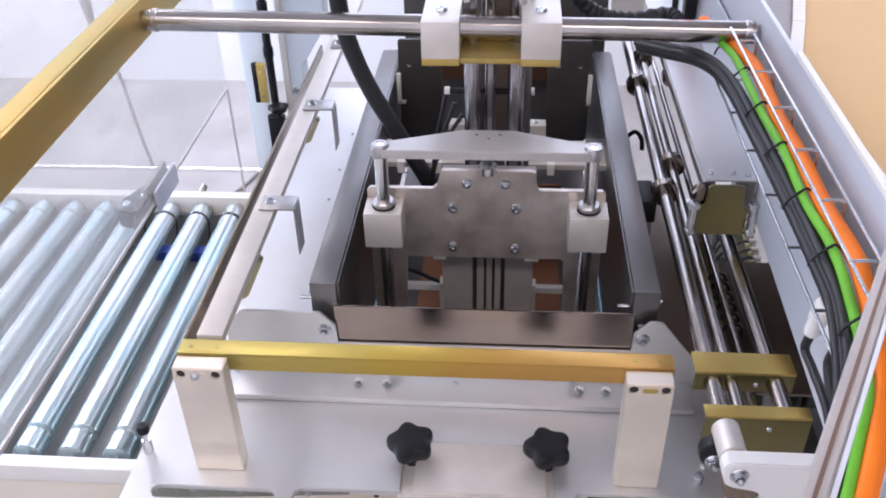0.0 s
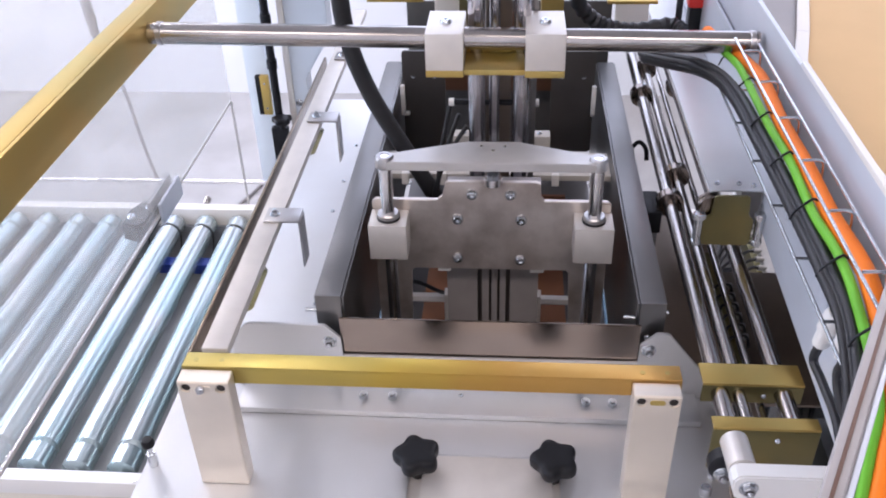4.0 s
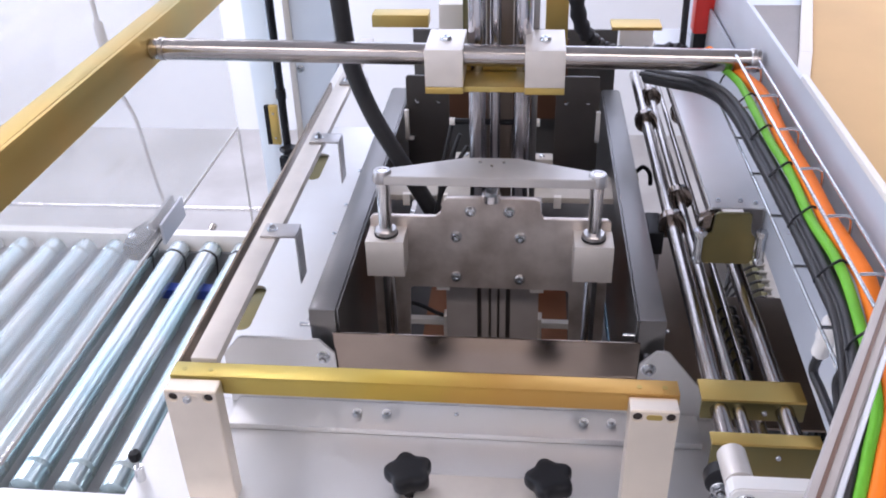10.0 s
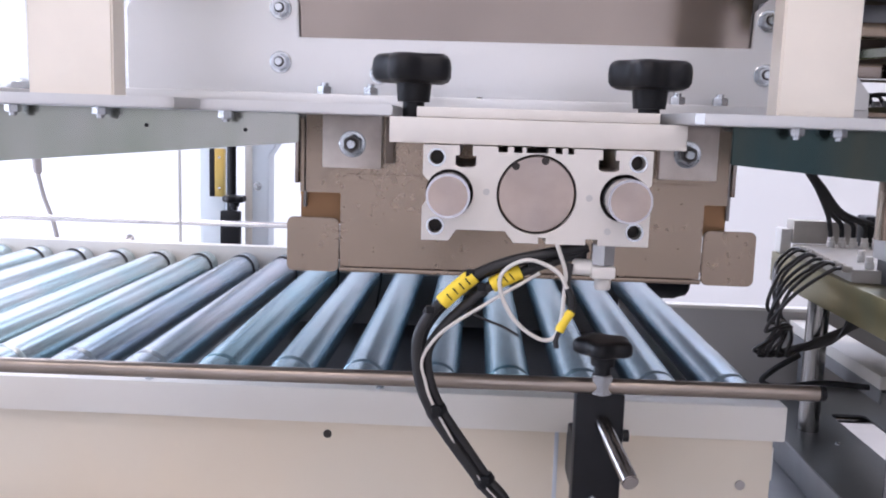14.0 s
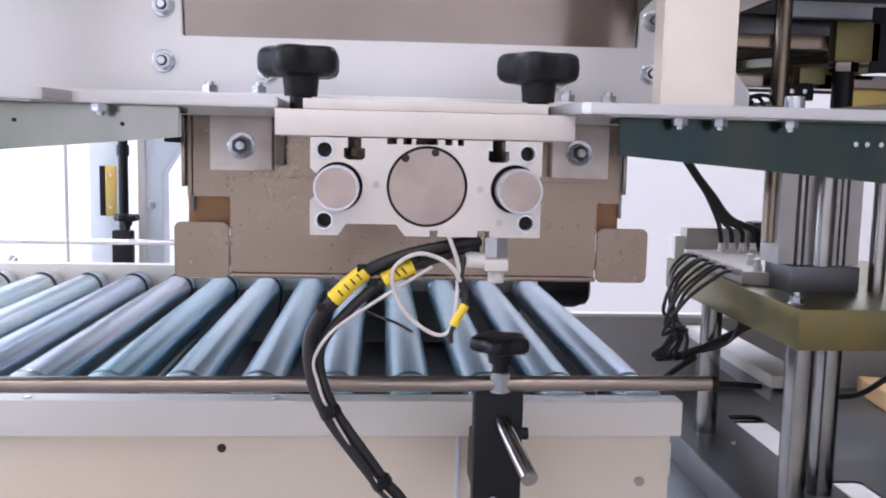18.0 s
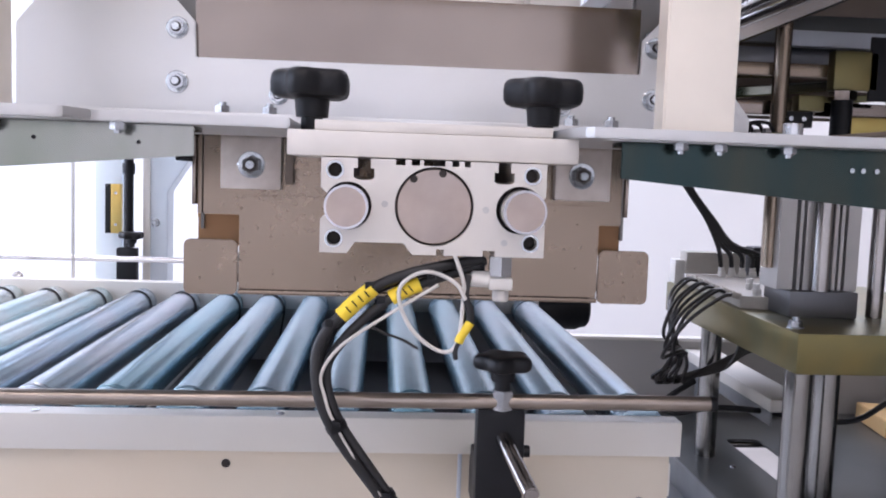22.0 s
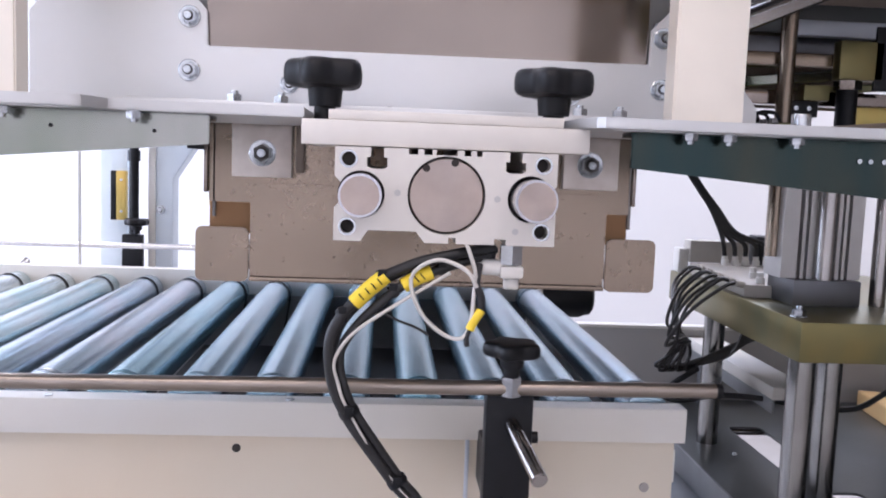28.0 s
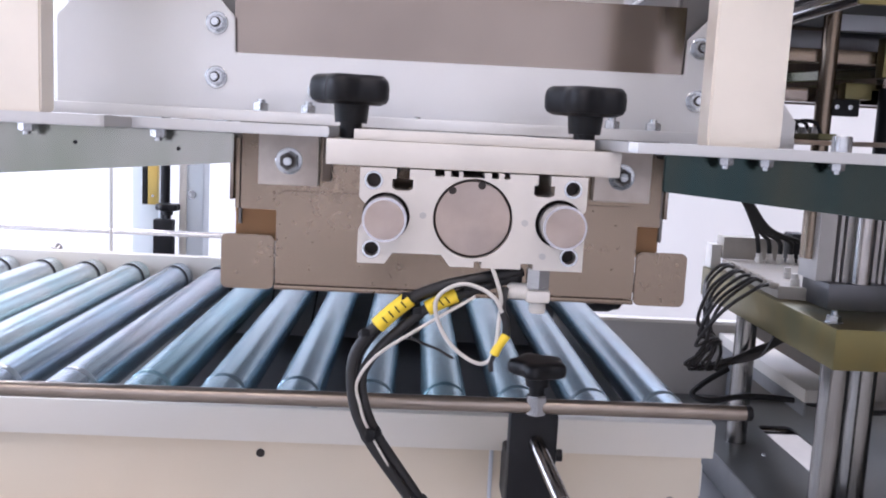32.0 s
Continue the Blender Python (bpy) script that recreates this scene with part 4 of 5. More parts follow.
# ---- side channels of the pocket ----
for s, xo, xi, nm in ((-1, -0.230, -0.197, "left"), (1, 0.219, 0.188, "right")):
    ch = thing("side_channel", ((xo + xi) / 2, 0.65, 0.9), "bent stainless side channel lining the lift pocket", "channel", "pocket channels")
    a, b = min(xo, xi), max(xo, xi)
    part("top_flange", box(a, b, 0.262, 1.03, 1.032, 1.035, 0.0008), CHANNEL, ch)
    part("inner_wall", box(min(xi, xi - s * 0.003), max(xi, xi - s * 0.003), 0.262, 1.03, 0.80, 1.0318, 0.0008), CHANNEL, ch)
    part("outer_wall", box(min(xo, xo + s * 0.003), max(xo, xo + s * 0.003), 0.262, 1.03, 0.9, 1.0318, 0.0008), CHANNEL, ch)
    part("end_lug", sheet([(a, 0.93), (b, 0.93), (b, 1.0352), (a, 1.0352)], "y", 0.2575, 0.2622, (), 0.0005), CHANNEL, ch)
    part("cross_screw", rod((a - 0.018, 0.268, 1.004), (b, 0.268, 1.004), 0.0028, 12), ZINC, ch)
    bolt((xo - 0.002 * -s, 0.285, 1.0), (s, 0, 0), ch, 0.009, 0.014, "hex")
    bolt((a + 0.012, 0.254, 0.985), (0, -1, 0), ch, 0.008, 0, "hex")

# ---- lift frame in the pocket ----
lift = thing("lift_carriage", (0, 0.42, 0.87), "steel lift frame plate sliding on two guide shafts", "lift frame")
Y0 = 0.42
hp = [(-0.175, 0.845), (-0.127, 0.845), (-0.123, 0.962), (-0.117, 0.966), (0.103, 0.966), (0.108, 0.962), (0.113, 0.845), (0.161, 0.845), (0.161, 1.079), (0.156, 1.084), (0.068, 1.084), (0.064, 1.09), (0.062, 1.111), (0.056, 1.114), (-0.066, 1.114), (-0.07, 1.111), (-0.075, 1.09), (-0.082, 1.084), (-0.17, 1.084), (-0.175, 1.079)]
part("face_plate", sheet(hp, "y", Y0, Y0 + 0.008, (), 0.001), LIFTSTEEL, lift)
for sx in (-0.149, 0.136):
    part("bearing_block", box(sx - 0.0265, sx + 0.0265, Y0 - 0.045, Y0 - 0.0005, 1.012, 1.068, 0.001), CAST, lift)
    part("guide_shaft", rod((sx, Y0 - 0.022, 0.80), (sx, Y0 - 0.022, 1.166), 0.0092, 24), CHROME, lift)
    part("bearing_ring", turned([(0, 0.0155), (0.008, 0.0155), (0.010, 0.0138), (0.010, 0.0095)], (sx, Y0 - 0.022, 1.068), (0, 0, 1), 28), STEEL, lift)
    part("seal_ring", turned([(0, 0.0165), (0.003, 0.0165), (0.003, 0.0095)], (sx, Y0 - 0.022, 1.0681), (0, 0, 1), 28), BLACK, lift)
    part("lower_ring", turned([(0, 0.013), (0.006, 0.013), (0.006, 0.0095)], (sx, Y0 - 0.022, 1.012), (0, 0, -1), 28), CHROME, lift)
    part("shaft_head", turned([(0, 0.0125), (0.014, 0.0125), (0.017, 0.0105), (0.017, 0.006), (0.012, 0.0055)], (sx, Y0 - 0.022, 1.150), (0, 0, 1), 28), STEEL, lift)
part("yoke", sheet([(-0.149, Y0 - 0.034), (0.136, Y0 - 0.034), (0.148, Y0 - 0.03), (0.148, Y0 - 0.014), (0.136, Y0 - 0.01), (0.03, Y0 + 0.028), (-0.04, Y0 + 0.028), (-0.149, Y0 - 0.01), (-0.161, Y0 - 0.014), (-0.161, Y0 - 0.03)], "z", 1.150, 1.163, (), 0.001), YOKE, lift, "tapered aluminium yoke plate")
for a, b in ((-0.02, 0.012), (0.012, 0.012), (-0.004, 0.001)):
    part("yoke_dowel", rod((a, Y0 + b, 1.1632), (a, Y0 + b, 1.1645), 0.0022, 12), ZINC, lift)
part("yoke_nut", rod((-0.004, Y0 - 0.003, 1.15), (-0.004, Y0 - 0.003, 1.125), 0.0085, 6), ZINC, lift)
part("yoke_rod", rod((-0.004, Y0 - 0.003, 1.125), (-0.004, Y0 - 0.003, 1.1142), 0.013, 24), CHROME, lift)
for a, b in ((-0.033, 1.0945), (0.0205, 1.0945), (-0.0535, 1.053), (0.0365, 1.053), (-0.0545, 0.986), (0.0365, 0.984)):
    bolt((a, Y0, b), (0, -1, 0), lift, 0.0125, 0.0, "button", "bolt", "button-head bolt")
for a, b in ((-0.085, -0.066), (0.052, 0.072)):
    part("rest_pad", box(a, b, Y0 + 0.0085, Y0 + 0.03, 0.955, 0.962, 0.001), WHITEPLASTIC, lift)

column = thing("lift_column", (0, 0.49, 0.77), "grooved aluminium profile column behind the lift frame", "column")
part("profile", sheet([(-0.075, 0.47), (-0.028, 0.47), (-0.028, 0.484), (-0.021, 0.484), (-0.021, 0.47), (-0.010, 0.47), (-0.010, 0.484), (-0.006, 0.484), (-0.006, 0.47), (0.003, 0.47), (0.003, 0.484), (0.007, 0.484), (0.007, 0.47), (0.016, 0.47), (0.016, 0.484), (0.023, 0.484), (0.023, 0.47), (0.066, 0.47), (0.066, 0.53), (-0.075, 0.53)], "z", 0.77, 1.06), PROFILE, column)
# Dark strips set into the grooves: their shade as colour.
for gx0, gx1 in ((-0.028, -0.021), (-0.010, -0.006), (0.003, 0.007), (0.016, 0.023)):
    part("groove_strip", box(gx0 + 0.0003, gx1 - 0.0003, 0.4805, 0.4838, 0.772, 1.058, 0), BACKPLATE, column)
for s in (-1, 1):
    part("side_ear", box(-0.0045 + s * 0.073 - 0.004, -0.0045 + s * 0.073 + 0.004, 0.48, 0.50, 0.80, 0.87, 0.001), CAST, column)
part("cable_tray_arm", box(-0.15, 0.14, 0.5355, 0.547, 0.812, 0.823, 0.001), WHITEPLASTIC, column)
part("cable", hose([(-0.16, 0.534, 0.862), (-0.125, 0.5345, 0.852), (-0.1, 0.5345, 0.838), (-0.08, 0.535, 0.83)], 0.0035, 8, 6), RUBBER, column)

tower = thing("guide_tower", (0, 0.57, 0.9), "vertical chromed guide rods of the lift tower", "guide")
for a, r in ((-0.032, 0.0125), (0.033, 0.0125)):
    part("guide_rod", rod((a, 0.575, 0.9), (a, 0.575, 1.75), r, 28), RODSTEEL, tower)
part("centre_rod", rod((-0.006, 0.585, 0.9), (-0.006, 0.585, 1.75), 0.008, 24), RODSTEEL, tower)
part("centre_rail", box(-0.0195, 0.0185, 0.60, 0.625, 0.9, 1.75, 0.001), INNER, tower)
part("side_bar", box(0.047, 0.056, 0.59, 0.61, 0.9, 1.75, 0.001), CHANNEL, tower)
for z in (1.15,):
    part("cross_pin", rod((-0.068, 0.60, z), (0.053, 0.60, z), 0.0045, 14), BLACK, tower)
    for s in (-0.072, 0.057):
        part("pin_cap", rod((s - 0.004, 0.60, z), (s + 0.004, 0.60, z), 0.006, 14), WHITEPLASTIC, tower)
motor = thing("motor_box", (-0.01, 0.9, 1.14), "beige drive unit box behind the guide tower", "drive unit")
part("housing", box(-0.05, 0.015, 0.86, 0.94, 1.145, 1.36, 0.004), MANIFOLD, motor)
part("housing_cap", box(-0.075, -0.05, 0.87, 0.93, 1.17, 1.3, 0.003), OLIVE, motor)
part("red_label", box(-0.02, -0.008, 0.8585, 0.8597, 1.20, 1.29, 0), RED, motor, "red printed label")

# ---- cross shaft with its blocks ----
cross = thing("cross_shaft", (-0.08, 0.526, 1.28), "polished cross shaft spanning the machine", "shaft")
part("shaft", rod((-0.4895, 0.526, 1.2875), (0.349, 0.526, 1.2755), 0.0152, 32), SHAFT, cross)
for cx_ in (-0.478, 0.336):
    part("end_collar", turned([(0, 0.0153), (0.001, 0.0164), (0.007, 0.0164), (0.008, 0.0153)], (cx_, 0.526, 1.2873 if cx_ < 0 else 1.2757), (1, 0, -0.0143), 32), STEEL, cross)
for x0, x1 in ((-0.099, -0.047), (0.037, 0.091)):
    blk = thing("shaft_block", ((x0 + x1) / 2, 0.525, 1.23), "pale aluminium clamping block on the cross shaft", "block", "shaft blocks")
    part("block", box(x0, x1, 0.497, 0.588, 1.245, 1.2975, 0.001), CAST, blk)
    bolt(((x0 + x1) / 2, 0.541, 1.2975), (0, 0, 1), blk, 0.0125, 0, "button")
    part("base_strip", box(x0, x1, 0.497, 0.588, 1.2352, 1.2448, 0.0008), GOLD, blk)
    part("foot_nut", rod(((x0 + x1) / 2, 0.54, 1.235), ((x0 + x1) / 2, 0.54, 1.226), 0.009, 20), WHITEPLASTIC, blk)
plate_g = thing("yellow_plate", (0, 0.55, 1.22), "yellow passivated plate between the shaft blocks", "plate")
part("plate", box(-0.0468, 0.0368, 0.505, 0.575, 1.2352, 1.2432, 0.0008), GOLD, plate_g)
part("upstand", box(-0.0468, 0.0368, 0.566, 0.572, 1.2437, 1.268, 0.0008), GOLD, plate_g)

grail = thing("yellow_side_rail", (-0.5, 0.5, 1.28), "yellow passivated angle rail along the machine side", "rail")
part("web", box(-0.496, -0.4905, -0.25, 1.35, 1.262, 1.317, 0.001), GOLD, grail)
part("flange", box(-0.524, -0.4965, -0.25, 1.35, 1.312, 1.317, 0.001), GOLD, grail)

# ---- back of the pocket ----
for x0, x1 in ((-0.185, -0.105), (0.093, 0.172)):
    bp = thing("back_plate", ((x0 + x1) / 2, 0.9, 0.9), "dark brown-grey steel plate at the back of the pocket", "plate", "pocket back plates")
    part("plate", sheet(rounded(x0, x1, 0.905, 1.11, 0.006), "y", 0.9, 0.904, [ring((x0 + x1) / 2 - 0.02, 1.06, 0.004, 14), ring((x0 + x1) / 2 + 0.02, 1.06, 0.004, 14)]), BACKPLATE, bp)
    sx = x0 if x0 < 0 else x1
    part("white_latch", box(sx - 0.004, sx + 0.004, 0.888, 0.8985, 0.985, 1.045, 0.001), WHITEPLASTIC, bp)
    part("latch_hook", box(sx - 0.004, sx + 0.012 if x0 < 0 else sx + 0.004, 0.888, 0.8985, 0.985, 0.99, 0.001), WHITEPLASTIC, bp)
for x0, x1, z0, z1, y in ((-0.128, 0.12, 0.768, 0.9, 0.74), (-0.13, 0.12, 0.95, 1.12, 1.08)):
    whole("cardboard_blank", box(x0, x1, y, y + 0.006, z0, z1, 0.0006), RUSTBOARD if z0 < 0.9 else BROWN, "brown cardboard blank held behind the lift frame", "cardboard", "cardboard blanks")
shelf = thing("pocket_shelf", (0, 0.66, 0.9), "pale ribbed support shelf at the pocket bottom", "shelf")
part("board", box(-0.19, 0.185, 0.64, 0.72, 0.99, 1.0, 0.001), MANIFOLD, shelf)
for k in range(6):
    part("rib", box(-0.16 + 0.062 * k, -0.148 + 0.062 * k, 0.63, 0.639, 0.985, 1.006, 0.001), WHITEPLASTIC, shelf)
whole("pocket_floor", box(-0.128, 0.12, 0.5475, 0.7395, 0.7605, 0.766, 0.0006), RUSTBOARD, "brown cardboard lying at the bottom of the pocket", "cardboard")
for x0, x1 in ((-0.078, -0.042), (0.05, 0.086)):
    part("stop_block", box(x0, x1, 0.70, 0.725, 1.0005, 1.04, 0.002), MANIFOLD, shelf, "cream stop block")
    bolt(((x0 + x1) / 2, 0.712, 1.04), (0, 0, 1), shelf, 0.007, 0, "button")
yb = thing("yellow_cross_plate", (0, 1.0, 1.18), "yellow passivated cross plates at the machine back", "plate")
part("plate", box(-0.25, -0.145, 0.95, 0.99, 1.184, 1.207, 0.001), GOLD, yb)
part("hanger", box(-0.124, -0.076, 0.94, 0.97, 1.12, 1.23, 0.002), WHITE, yb)
part("plate", box(0.07, 0.11, 0.93, 0.98, 1.14, 1.26, 0.001), GOLD, yb)
part("plate", box(0.19, 0.28, 0.95, 1.0, 1.180, 1.186, 0.001), GOLD, yb)
part("hanger", box(0.205, 0.265, 0.952, 0.958, 1.14, 1.1798, 0.001), WHITE, yb)
hosem = thing("corrugated_hose", (-0.2, 0.6, 1.1), "thick black corrugated hose hanging into the pocket", "hose")
part("hose", hose([(-0.238, 0.6, 1.75), (-0.24, 0.6, 1.5), (-0.234, 0.615, 1.32), (-0.226, 0.62, 1.235), (-0.198, 0.62, 1.15), (-0.158, 0.62, 1.072), (-0.119, 0.62, 0.998), (-0.10, 0.62, 0.96)], 0.0135, 14, 10), RUBBER, hosem)
chain = thing("drag_hose", (0.15, 0.85, 1.2), "black spiral-wrapped hose beside the guide tower", "hose")
part("hose", hose([(0.11, 0.8, 1.33), (0.125, 0.83, 1.235), (0.155, 0.85, 1.19), (0.19, 0.855, 1.172), (0.235, 0.86, 1.166), (0.29, 0.86, 1.175), (0.31, 0.84, 1.17)], 0.013, 12, 6, ribs=0.12), RUBBER, chain)
thin = thing("black_cables", (-0.09, 0.66, 1.0), "thin black cables bent behind the lift frame", "cable")
for k in range(3):
    part("cable", hose([(-0.05 - 0.012 * k, 0.62, 1.10 + 0.02 * k), (-0.075 - 0.008 * k, 0.61, 1.06), (-0.10, 0.605, 1.0 - 0.01 * k), (-0.11, 0.61, 0.93)], 0.0035, 8, 6), RUBBER, thin)

# ---- shafts at the right side ----
sh = thing("drive_shafts", (0.3, 0.5, 1.0), "parallel polished shafts with clamp collars", "shaft")
SHAFTS = ((0.258, 1.0325, 0.0102), (0.2785, 1.033, 0.0072), (0.327, 1.0325, 0.0102), (0.306, 1.012, 0.005))
for a, b, r in SHAFTS:
    part("shaft", rod((a, 0.0525, b), (a, 1.12, b), r, 24), SHAFT, sh)
part("shaft", rod((0.296, 0.37, 1.1), (0.296, 1.1, 1.1), 0.0098, 24), SHAFT, sh)
for a, y, b, r in ((0.2785, 0.588, 1.033, 0.0195), (0.258, 0.508, 1.0325, 0.0205), (0.2785, 1.0, 1.033, 0.0195), (0.258, 0.885, 1.0325, 0.0205), (0.327, 0.925, 1.0325, 0.0205)):
    col = part("collar", turned([(0, 0.011), (0.001, r), (0.017, r), (0.018, 0.011)], (a, y - 0.009, b), (0, 1, 0), 28), DARKSTEEL, sh)
    part("collar_screw", rod((a + r * 0.2, y, b + r * 0.9), (a + r * 0.2, y, b + r * 1.08), 0.004, 12), ZINC, col)
sens = thing("shaft_sensor", (0.24, 0.53, 0.9), "black sensor block on a grey foot beside the shafts", "sensor")
part("body", box(0.2245, 0.247, 0.495, 0.56, 0.985, 1.022, 0.003), BLACK, sens)
part("foot", box(0.227, 0.245, 0.505, 0.55, 0.9005, 0.9848, 0.002), CHANNEL, sens)
part("cable", hose([(0.236, 0.56, 1.0), (0.236, 0.59, 0.985), (0.24, 0.62, 0.94), (0.252, 0.64, 0.9035)], 0.003, 8, 6), RUBBER, sens)
lever = thing("stop_lever", (0.245, 0.76, 0.93), "olive passivated stop lever with a black hook beside the shafts", "lever")
part("arm", sheet([(0.726, 0.8965), (0.79, 0.8965), (0.79, 0.965), (0.775, 0.985), (0.745, 0.985), (0.726, 0.955)], "x", 0.228, 0.236, (), 0.0008), OLIVE, lever)
part("hook", hose([(0.236, 0.785, 0.978), (0.247, 0.78, 0.99), (0.257, 0.765, 0.985), (0.258, 0.75, 0.97)], 0.004, 8, 6), BLACK, lever)
bolt((0.236, 0.75, 0.935), (1, 0, 0), lever, 0.009, 0.014, "hex")
hs = thing("hook_strip", (0.346, 0.40, 0.9), "olive passivated strip with a row of black hooks", "strip")
part("strip", slab((0.345, 0.29, 0.904), (0.343, 0.56, 0.904), 0.018, 0.006), OLIVE, hs)
for k in range(6):
    y = 0.335 + 0.024 * k
    part("hook", hose([(0.331, y, 0.908), (0.335, y + 0.002, 0.918), (0.352, y + 0.004, 0.919), (0.357, y + 0.002, 0.912), (0.357, y - 0.005, 0.905)], 0.002, 8, 4), BLACK, hs)
    part("hook_lug", box(0.352, 0.360, y + 0.007, y + 0.016, 0.9075, 0.914, 0.001), STEEL, hs)

for y0, y1, z0 in ((0.128, 0.136, 1.019), (0.044, 0.052, 0.985)):
    sb = thing("shaft_bracket", (0.3, y0, 0.9), "yellow passivated bracket holding the shafts", "bracket", "shaft brackets")
    deep = 0.026 if y0 > 0.1 else 0.009
    yf = y0 - deep
    # Same yellow sheet as the flange; its shade is painted as olive.
    part("web", box(0.238, 0.3485, yf, yf + 0.004, z0, 1.0432, 0.001), OLIVE, sb, "yellow passivated web with its shade painted olive")
    part("flange", box(0.238, 0.3485, yf, y1, 1.0435, 1.047, 0.001), GOLD, sb)
    bolt((0.306, yf, 1.03), (0, -1, 0), sb, 0.005, 0, "button")
ob_ = thing("rocker_bracket", (0.305, 0.36, 1.1), "olive passivated rocker plate with two long screws", "bracket")
part("plate", sheet([(0.277, 1.059), (0.333, 1.059), (0.338, 1.065), (0.338, 1.098), (0.331, 1.106), (0.329, 1.132), (0.325, 1.1345), (0.288, 1.1345), (0.284, 1.132), (0.282, 1.106), (0.272, 1.098), (0.272, 1.065)], "y", 0.358, 0.363, (), 0.0008), OLIVE, ob_)
for sx in (0.266, 0.344):
    part("long_screw", rod((sx, 0.352, 1.105), (sx, 0.352, 1.066), 0.0058, 14), ZINC, ob_)
    bolt((sx, 0.352, 1.069), (0, -1, 0), ob_, 0.011, 0.0, "button")
    part("screw_head", rod((sx, 0.352, 1.105), (sx, 0.352, 1.113), 0.0085, 6, bevel=0.0005), ZINC, ob_)
    part("arm", box(min(sx, 0.305) + 0.004, max(sx, 0.305) - 0.004, 0.364, 0.372, 1.08, 1.096, 0.001), STEEL, ob_)
part("pulley", turned([(0, 0.015), (0.003, 0.017), (0.012, 0.017), (0.015, 0.013)], (0.281, 0.366, 1.112), (0, 1, 0), 28), DARKSTEEL, ob_)
wb = thing("white_bearing_arm", (0.3, -0.04, 1.08), "white machined arm with an eccentric clamp roller", "arm")
part("arm", sheet([(0.42, 1.100), (0.238, 1.100), (0.2325, 1.098), (0.229, 1.093), (0.229, 1.082), (0.233, 1.071), (0.240, 1.0665), (0.262, 1.062), (0.272, 1.055), (0.274, 1.03), (0.30, 1.03), (0.30, 0.97), (0.42, 0.97)], "y", -0.078, -0.060, (), 0.0015), WHITE, wb)
part("pivot", rod((0.242, -0.018, 1.084), (0.242, -0.0598, 1.087), 0.0135, 28, bevel=0.001), CAST, wb)
part("eccentric", turned([(0, 0.016), (0.002, 0.018), (0.014, 0.018), (0.016, 0.015)], (0.236, -0.02, 1.062), (0, -1, 0), 28), BLACK, wb)
for p in ((0.232, -0.036, 1.056), (0.2435, -0.078, 1.085)):
    bolt(p, (0, -1, 0), wb, 0.011, 0.018, "hex")
part("roller_wheel", turned([(0, 0.012), (0.001, 0.018), (0.018, 0.018), (0.02, 0.012)], (0.258, -0.058, 1.040), (0, 1, 0), 28), WARMSTEEL, wb)

cover = thing("cover_plate", (0.31, 0.55, 1.12), "folded grey sheet-metal cover over the shafts", "cover")
part("top", box(0.279, 0.348, 0.371, 1.1, 1.1335, 1.1365, 0.0008), PLATE, cover)
part("skirt", box(0.345, 0.348, 0.371, 1.1, 1.08, 1.133, 0.0008), STEEL, cover)
for a, b in ((0.29, 0.385), (0.318, 0.385), (0.336, 0.38)):
    bolt((a, b, 1.1365), (0, 0, 1), cover, 0.006, 0, "hex")
duct = thing("cable_duct", (0.36, 0.3, 1.1), "pale blue-grey vertical duct panel", "panel")
part("panel", sheet([(-0.12, 1.05), (0.365, 1.085), (1.1, 1.085), (1.1, 1.235), (-0.12, 1.235)], "x", 0.349, 0.353, (), 0.0008), GREY, duct)
for y, z in ((0.27, 1.17), (0.10, 1.17), (0.20, 1.20)):
    part("clip", box(0.341, 0.3488, y - 0.012, y + 0.012, z - 0.006, z + 0.006, 0.001), GREY, duct)
tray = thing("wire_cable_tray", (0.34, 0.2, 1.26), "bright wire mesh tray carrying machine cables", "cable tray")
for x, z in ((0.298, 1.2285), (0.320, 1.2275), (0.3425, 1.252), (0.3425, 1.284), (0.311, 1.292)):
    part("long_wire", rod((x, -0.10 if x < 0.31 else -0.2, z), (x, 0.5, z), 0.0017, 10), ZINC, tray)
for k in range(7):
    y = 0.472 - 0.097 * k
    part("cross_wire", hose([(0.297, y, 1.231), (0.328, y, 1.2305), (0.338, y, 1.236), (0.3407, y, 1.252), (0.3407, y, 1.276), (0.336, y, 1.2855), (0.318, y, 1.2855)], 0.0017, 8, 5), ZINC, tray)
    part("tie", hose([(0.2995, y + 0.045, 1.247), (0.303, y + 0.045, 1.2565), (0.310, y + 0.045, 1.2645), (0.318, y + 0.045, 1.271), (0.324, y + 0.045, 1.268)], 0.0013, 8, 5), BLACK, tray)


cab = thing("machine_cables", (0.32, 0.2, 1.26), "orange green and black cables laid in the wire tray", "cable")
part("cable", hose([(0.30, 0.62, 1.255), (0.327, 0.49, 1.262), (0.333, 0.42, 1.267), (0.330, 0.30, 1.266), (0.331, 0.20, 1.267), (0.330, 0.106, 1.266), (0.333, 0.03, 1.267), (0.332, -0.01, 1.264), (0.326, -0.09, 1.244), (0.308, -0.155, 1.225), (0.288, -0.205, 1.20), (0.268, -0.25, 1.16)], 0.0086, 14, 8), ORANGE, cab, "thick orange cable")
part("cable", hose([(0.29, 0.60, 1.258), (0.311, 0.496, 1.264), (0.315, 0.44, 1.265), (0.3165, 0.31, 1.262), (0.3185, 0.22, 1.264), (0.3165, 0.12, 1.262), (0.319, 0.045, 1.264), (0.317, -0.02, 1.259), (0.309, -0.115, 1.241), (0.293, -0.16, 1.222), (0.273, -0.21, 1.195), (0.255, -0.25, 1.16)], 0.0048, 12, 8), GREEN, cab, "green cable")
